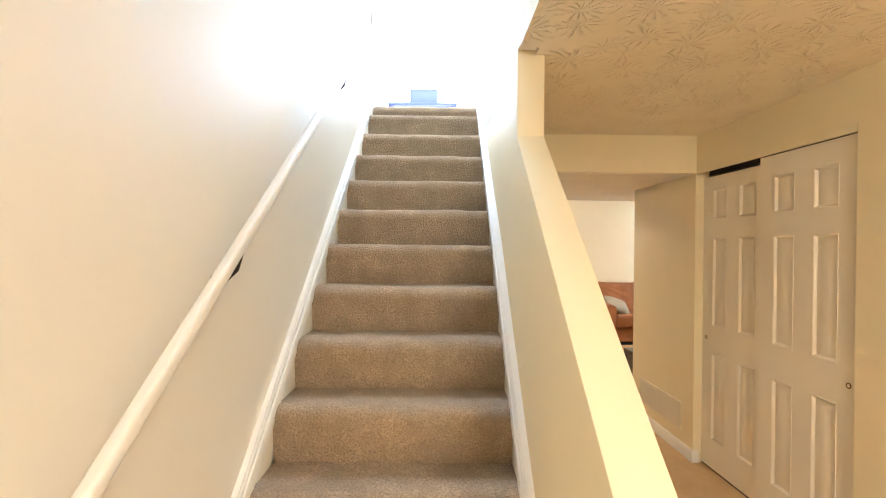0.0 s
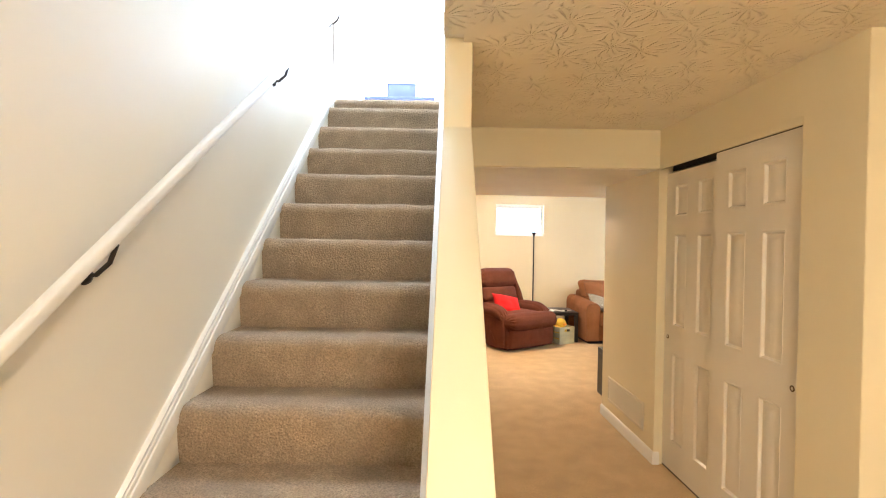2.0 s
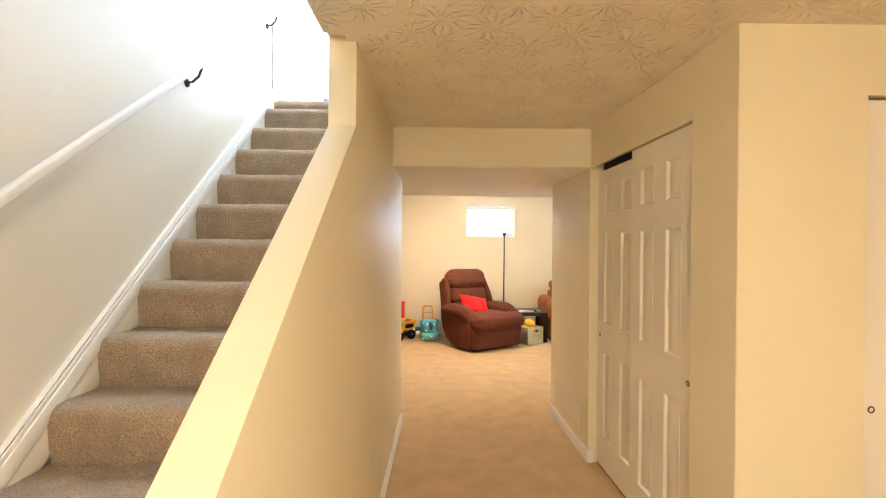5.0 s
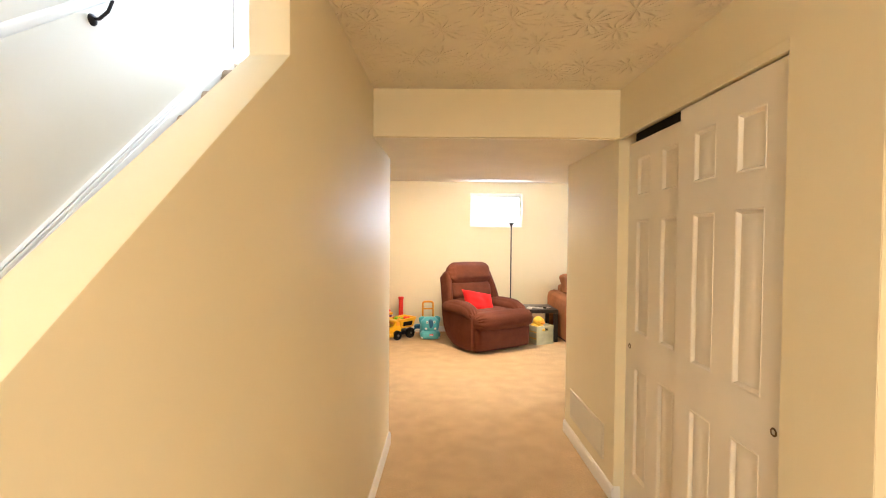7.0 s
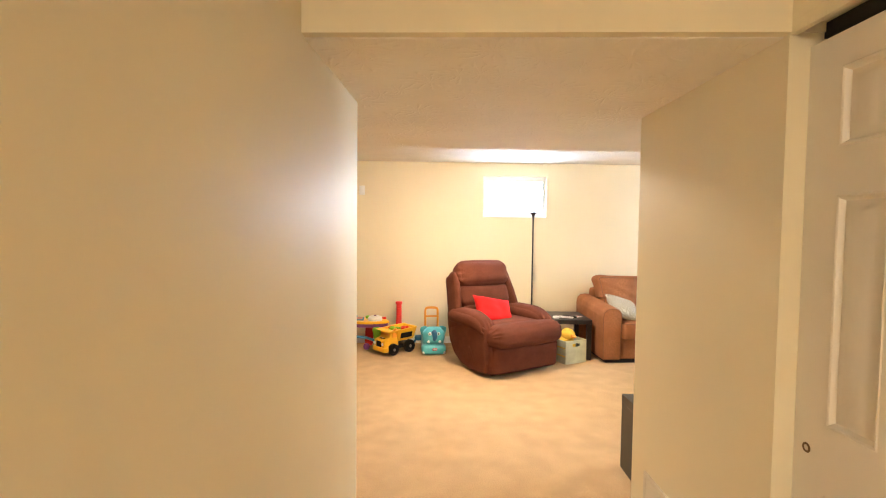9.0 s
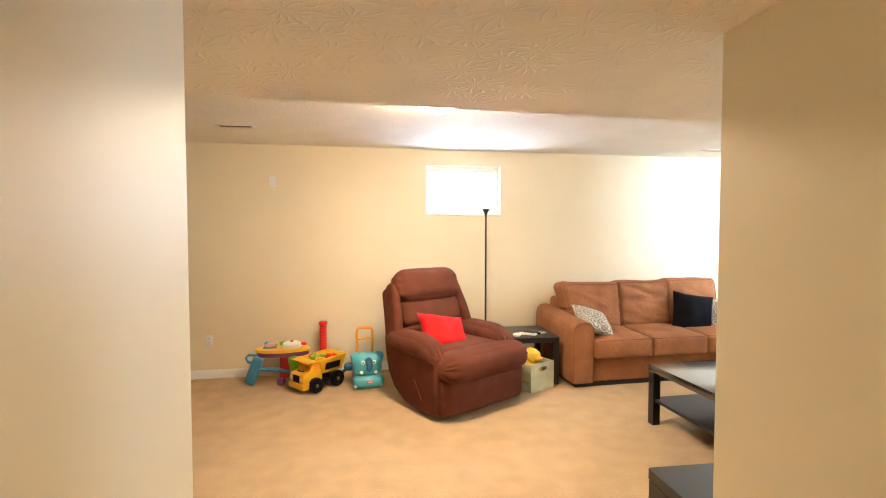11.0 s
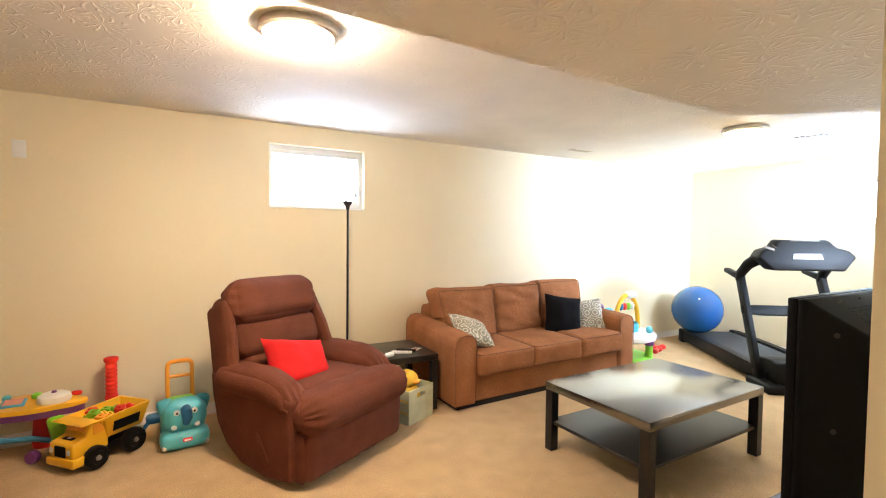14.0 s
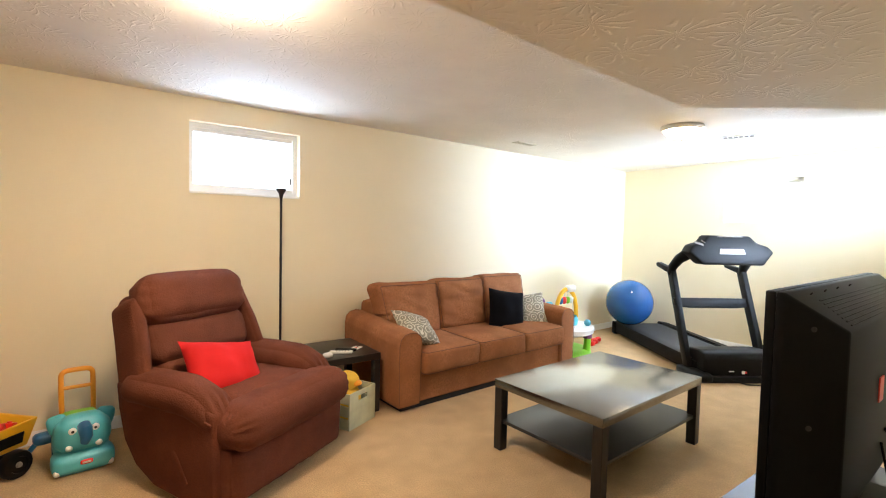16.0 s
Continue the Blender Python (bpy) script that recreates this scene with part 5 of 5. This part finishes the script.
for sx in (-1, 1):
    part("side_decal", moved(box(-0.002, 0.002, -0.085, 0.085, -0.032, 0.032), pose(sx * 0.124, 0.075, 0.215, 0, sx * 13, 0)), M_PLASTIC, tk, "black side decal")
    part("door_window", box(sx * 0.0965 - 0.002, sx * 0.0965 + 0.002, -0.115, -0.045, 0.20, 0.258, 0.001, 1), M_ORANGE, cabo, "orange side window")
random.seed(4)
for j in range(14):
    b = thing("toy_block", pose(0.235, 7.285, 0, 0, 0, -44) @ pose(random.uniform(-0.08, 0.08), random.uniform(-0.06, 0.18), 0.235 + 0.055 * random.random(), random.uniform(-30, 30), random.uniform(-30, 30), random.uniform(0, 90)),
              "coloured plastic building block in a toy truck's bed", "toy block", "blocks in the truck")
    part("block", join(box(-0.028, 0.028, -0.024, 0.024, -0.02, 0.02, 0.004, 1), moved(lathe([(0.011, 0.019), (0.011, 0.028), (0, 0.028)], 12), pose(0, 0, 0))), (M_GREEN, M_REDPLASTIC, M_YELLOW, M_GREEN, M_ORANGE)[j % 5], b)
bt = thing("blue_toy_scoop", pose(0.52, 7.44, 0, 0, 0, 15), "dark blue plastic toy scoop on the carpet behind a truck", "toy")
part("scoop", moved(soft(0.12, 0.07, 0.06, 0.02, 0.004, 6), pose(0, 0, 0.14)), M_TEALDARK, bt)
part("handle", tube([(-0.09, 0, 0.0), (-0.08, 0, 0.08), (-0.03, 0, 0.14)], 0.014, 8), M_TEALDARK, bt)

# red ribbed tower
rt = thing("toy_tower", pose(0.245, 7.575, 0), "tall red ribbed plastic toy tube standing by the wall", "toy")
prof = [(0.0, 0.0), (0.07, 0.0), (0.07, 0.02), (0.034, 0.03)]
prof += [(0.040, 0.05), (0.038, 0.30)]
for j in range(9, 16):
    z = 0.05 + j * 0.029
    prof += [(0.032, z), (0.036, z + 0.006), (0.036, z + 0.016), (0.032, z + 0.022)]
prof += [(0.034, 0.525), (0.043, 0.535), (0.043, 0.556), (0.030, 0.562), (0, 0.562)]
part("tube", lathe(prof, 24), M_REDPLASTIC, rt)

# activity table
at = thing("activity_table", pose(-0.13, 7.47, 0, 0, 0, -8), "colourful toddler activity table with a yellow top and blue leg", "toy")
outline = []
for j in range(40):
    a = 2 * math.pi * j / 40
    r = 1 + 0.14 * math.cos(3 * a + 0.4) + 0.05 * math.cos(5 * a)
    outline.append((0.235 * r * math.cos(a), 0.165 * r * math.sin(a)))
part("tray", prism([(x * 0.94, y * 0.94) for x, y in outline], 0.275, 0.318), M_PURPLE, at, "purple underside")
part("top", prism(outline, 0.317, 0.345, 0.006), M_YELLOW, at, "yellow wavy top")
dr = part("drum", moved(lathe([(0, 0.0), (0.085, 0.0), (0.09, 0.015), (0.082, 0.04), (0.06, 0.052), (0, 0.055)], 32), pose(0.10, -0.01, 0.344)), M_WHITE, at, "white drum dial")
part("dial", moved(lathe([(0, 0.012), (0.012, 0.012), (0.014, 0), (0, 0)], 12), pose(0.10, -0.01, 0.398)), M_PURPLE, dr)
part("book", moved(box(-0.06, 0.06, -0.05, 0.05, 0, 0.018, 0.005, 1), pose(-0.10, -0.03, 0.346, 8, 0, 12)), M_BLUE, at)
part("book_page", moved(box(-0.045, 0.045, -0.038, 0.038, 0.018, 0.022), pose(-0.10, -0.03, 0.346, 8, 0, 12)), mat("pink_toy_plastic", (0.72, 0.30, 0.25), 0.4), at)
part("roller", moved(soft(0.05, 0.05, 0.04, 0.018, 0, 5), pose(-0.02, 0.06, 0.365)), M_GREEN, at)
part("roller", moved(soft(0.04, 0.05, 0.04, 0.018, 0, 5), pose(-0.17, 0.05, 0.365)), M_TEAL, at)
part("roller", moved(soft(0.06, 0.03, 0.03, 0.014, 0, 5), pose(0.19, 0.07, 0.36)), M_REDPLASTIC, at)
part("leg", moved(soft(0.095, 0.05, 0.30, 0.022, 0.004, 7), pose(-0.215, -0.145, 0.148, 10, 24, 0)), M_BLUE, at, "blue leg")
part("leg", moved(soft(0.095, 0.05, 0.28, 0.022, 0.004, 7), pose(0.17, -0.10, 0.14, 8, -10, 0)), M_GREEN, at, "lime green leg")
part("leg", moved(soft(0.10, 0.05, 0.29, 0.022, 0.004, 7), pose(-0.02, 0.13, 0.145, -8, 0, 0)), M_REDPLASTIC, at, "dark red leg")
part("side_handle", tube([(-0.20, -0.06, 0.27), (-0.28, -0.10, 0.29), (-0.31, -0.10, 0.26), (-0.29, -0.10, 0.22), (-0.20, -0.12, 0.21)], 0.013, 10), M_BLUE, at, "blue loop handle")
part("brace", tube([(-0.16, -0.12, 0.16), (0.0, -0.05, 0.13), (0.14, -0.06, 0.10)], 0.016, 10), M_BLUE, at)
part("wheel", moved(lathe([(0, -0.02), (0.035, -0.02), (0.042, 0), (0.035, 0.02), (0, 0.02)], 20), pose(0.03, -0.12, 0.042, 0, 90, 70)), M_PURPLE, at)


# ---- game table by the west side ----
gt = thing("game_table", pose(-0.79, 6.93, 0, 0, 0, 1), "black table-tennis table with a white border line and steel legs", "table")
part("tabletop", box(-1.52, 0, -1.75, 0, 0.735, 0.760, 0.003, 1), mat("charcoal_table_paint", (0.045, 0.045, 0.05), 0.45), gt)
part("border_line", join(box(-1.52, -0.002, -0.022, -0.002, 0.760, 0.7615), box(-0.022, -0.002, -1.748, -0.022, 0.760, 0.7613)), M_WHITE, gt, "white border line")
part("apron", join(box(-1.48, -0.012, -0.030, -0.012, 0.685, 0.7345, 0.003, 1), box(-0.030, -0.0125, -1.72, -0.031, 0.685, 0.7345, 0.003, 1)), M_PLASTIC, gt)
for x in (-0.28, -1.24):
    for y in (-0.16, -1.59):
        part("leg", tube([(x, y, 0.735), (x, y, 0.30), (x + 0.035, y + 0.01, 0.22), (x + 0.04, y + 0.01, 0.0)], 0.020, 10), M_DARKMETAL, gt, "bent black steel leg")
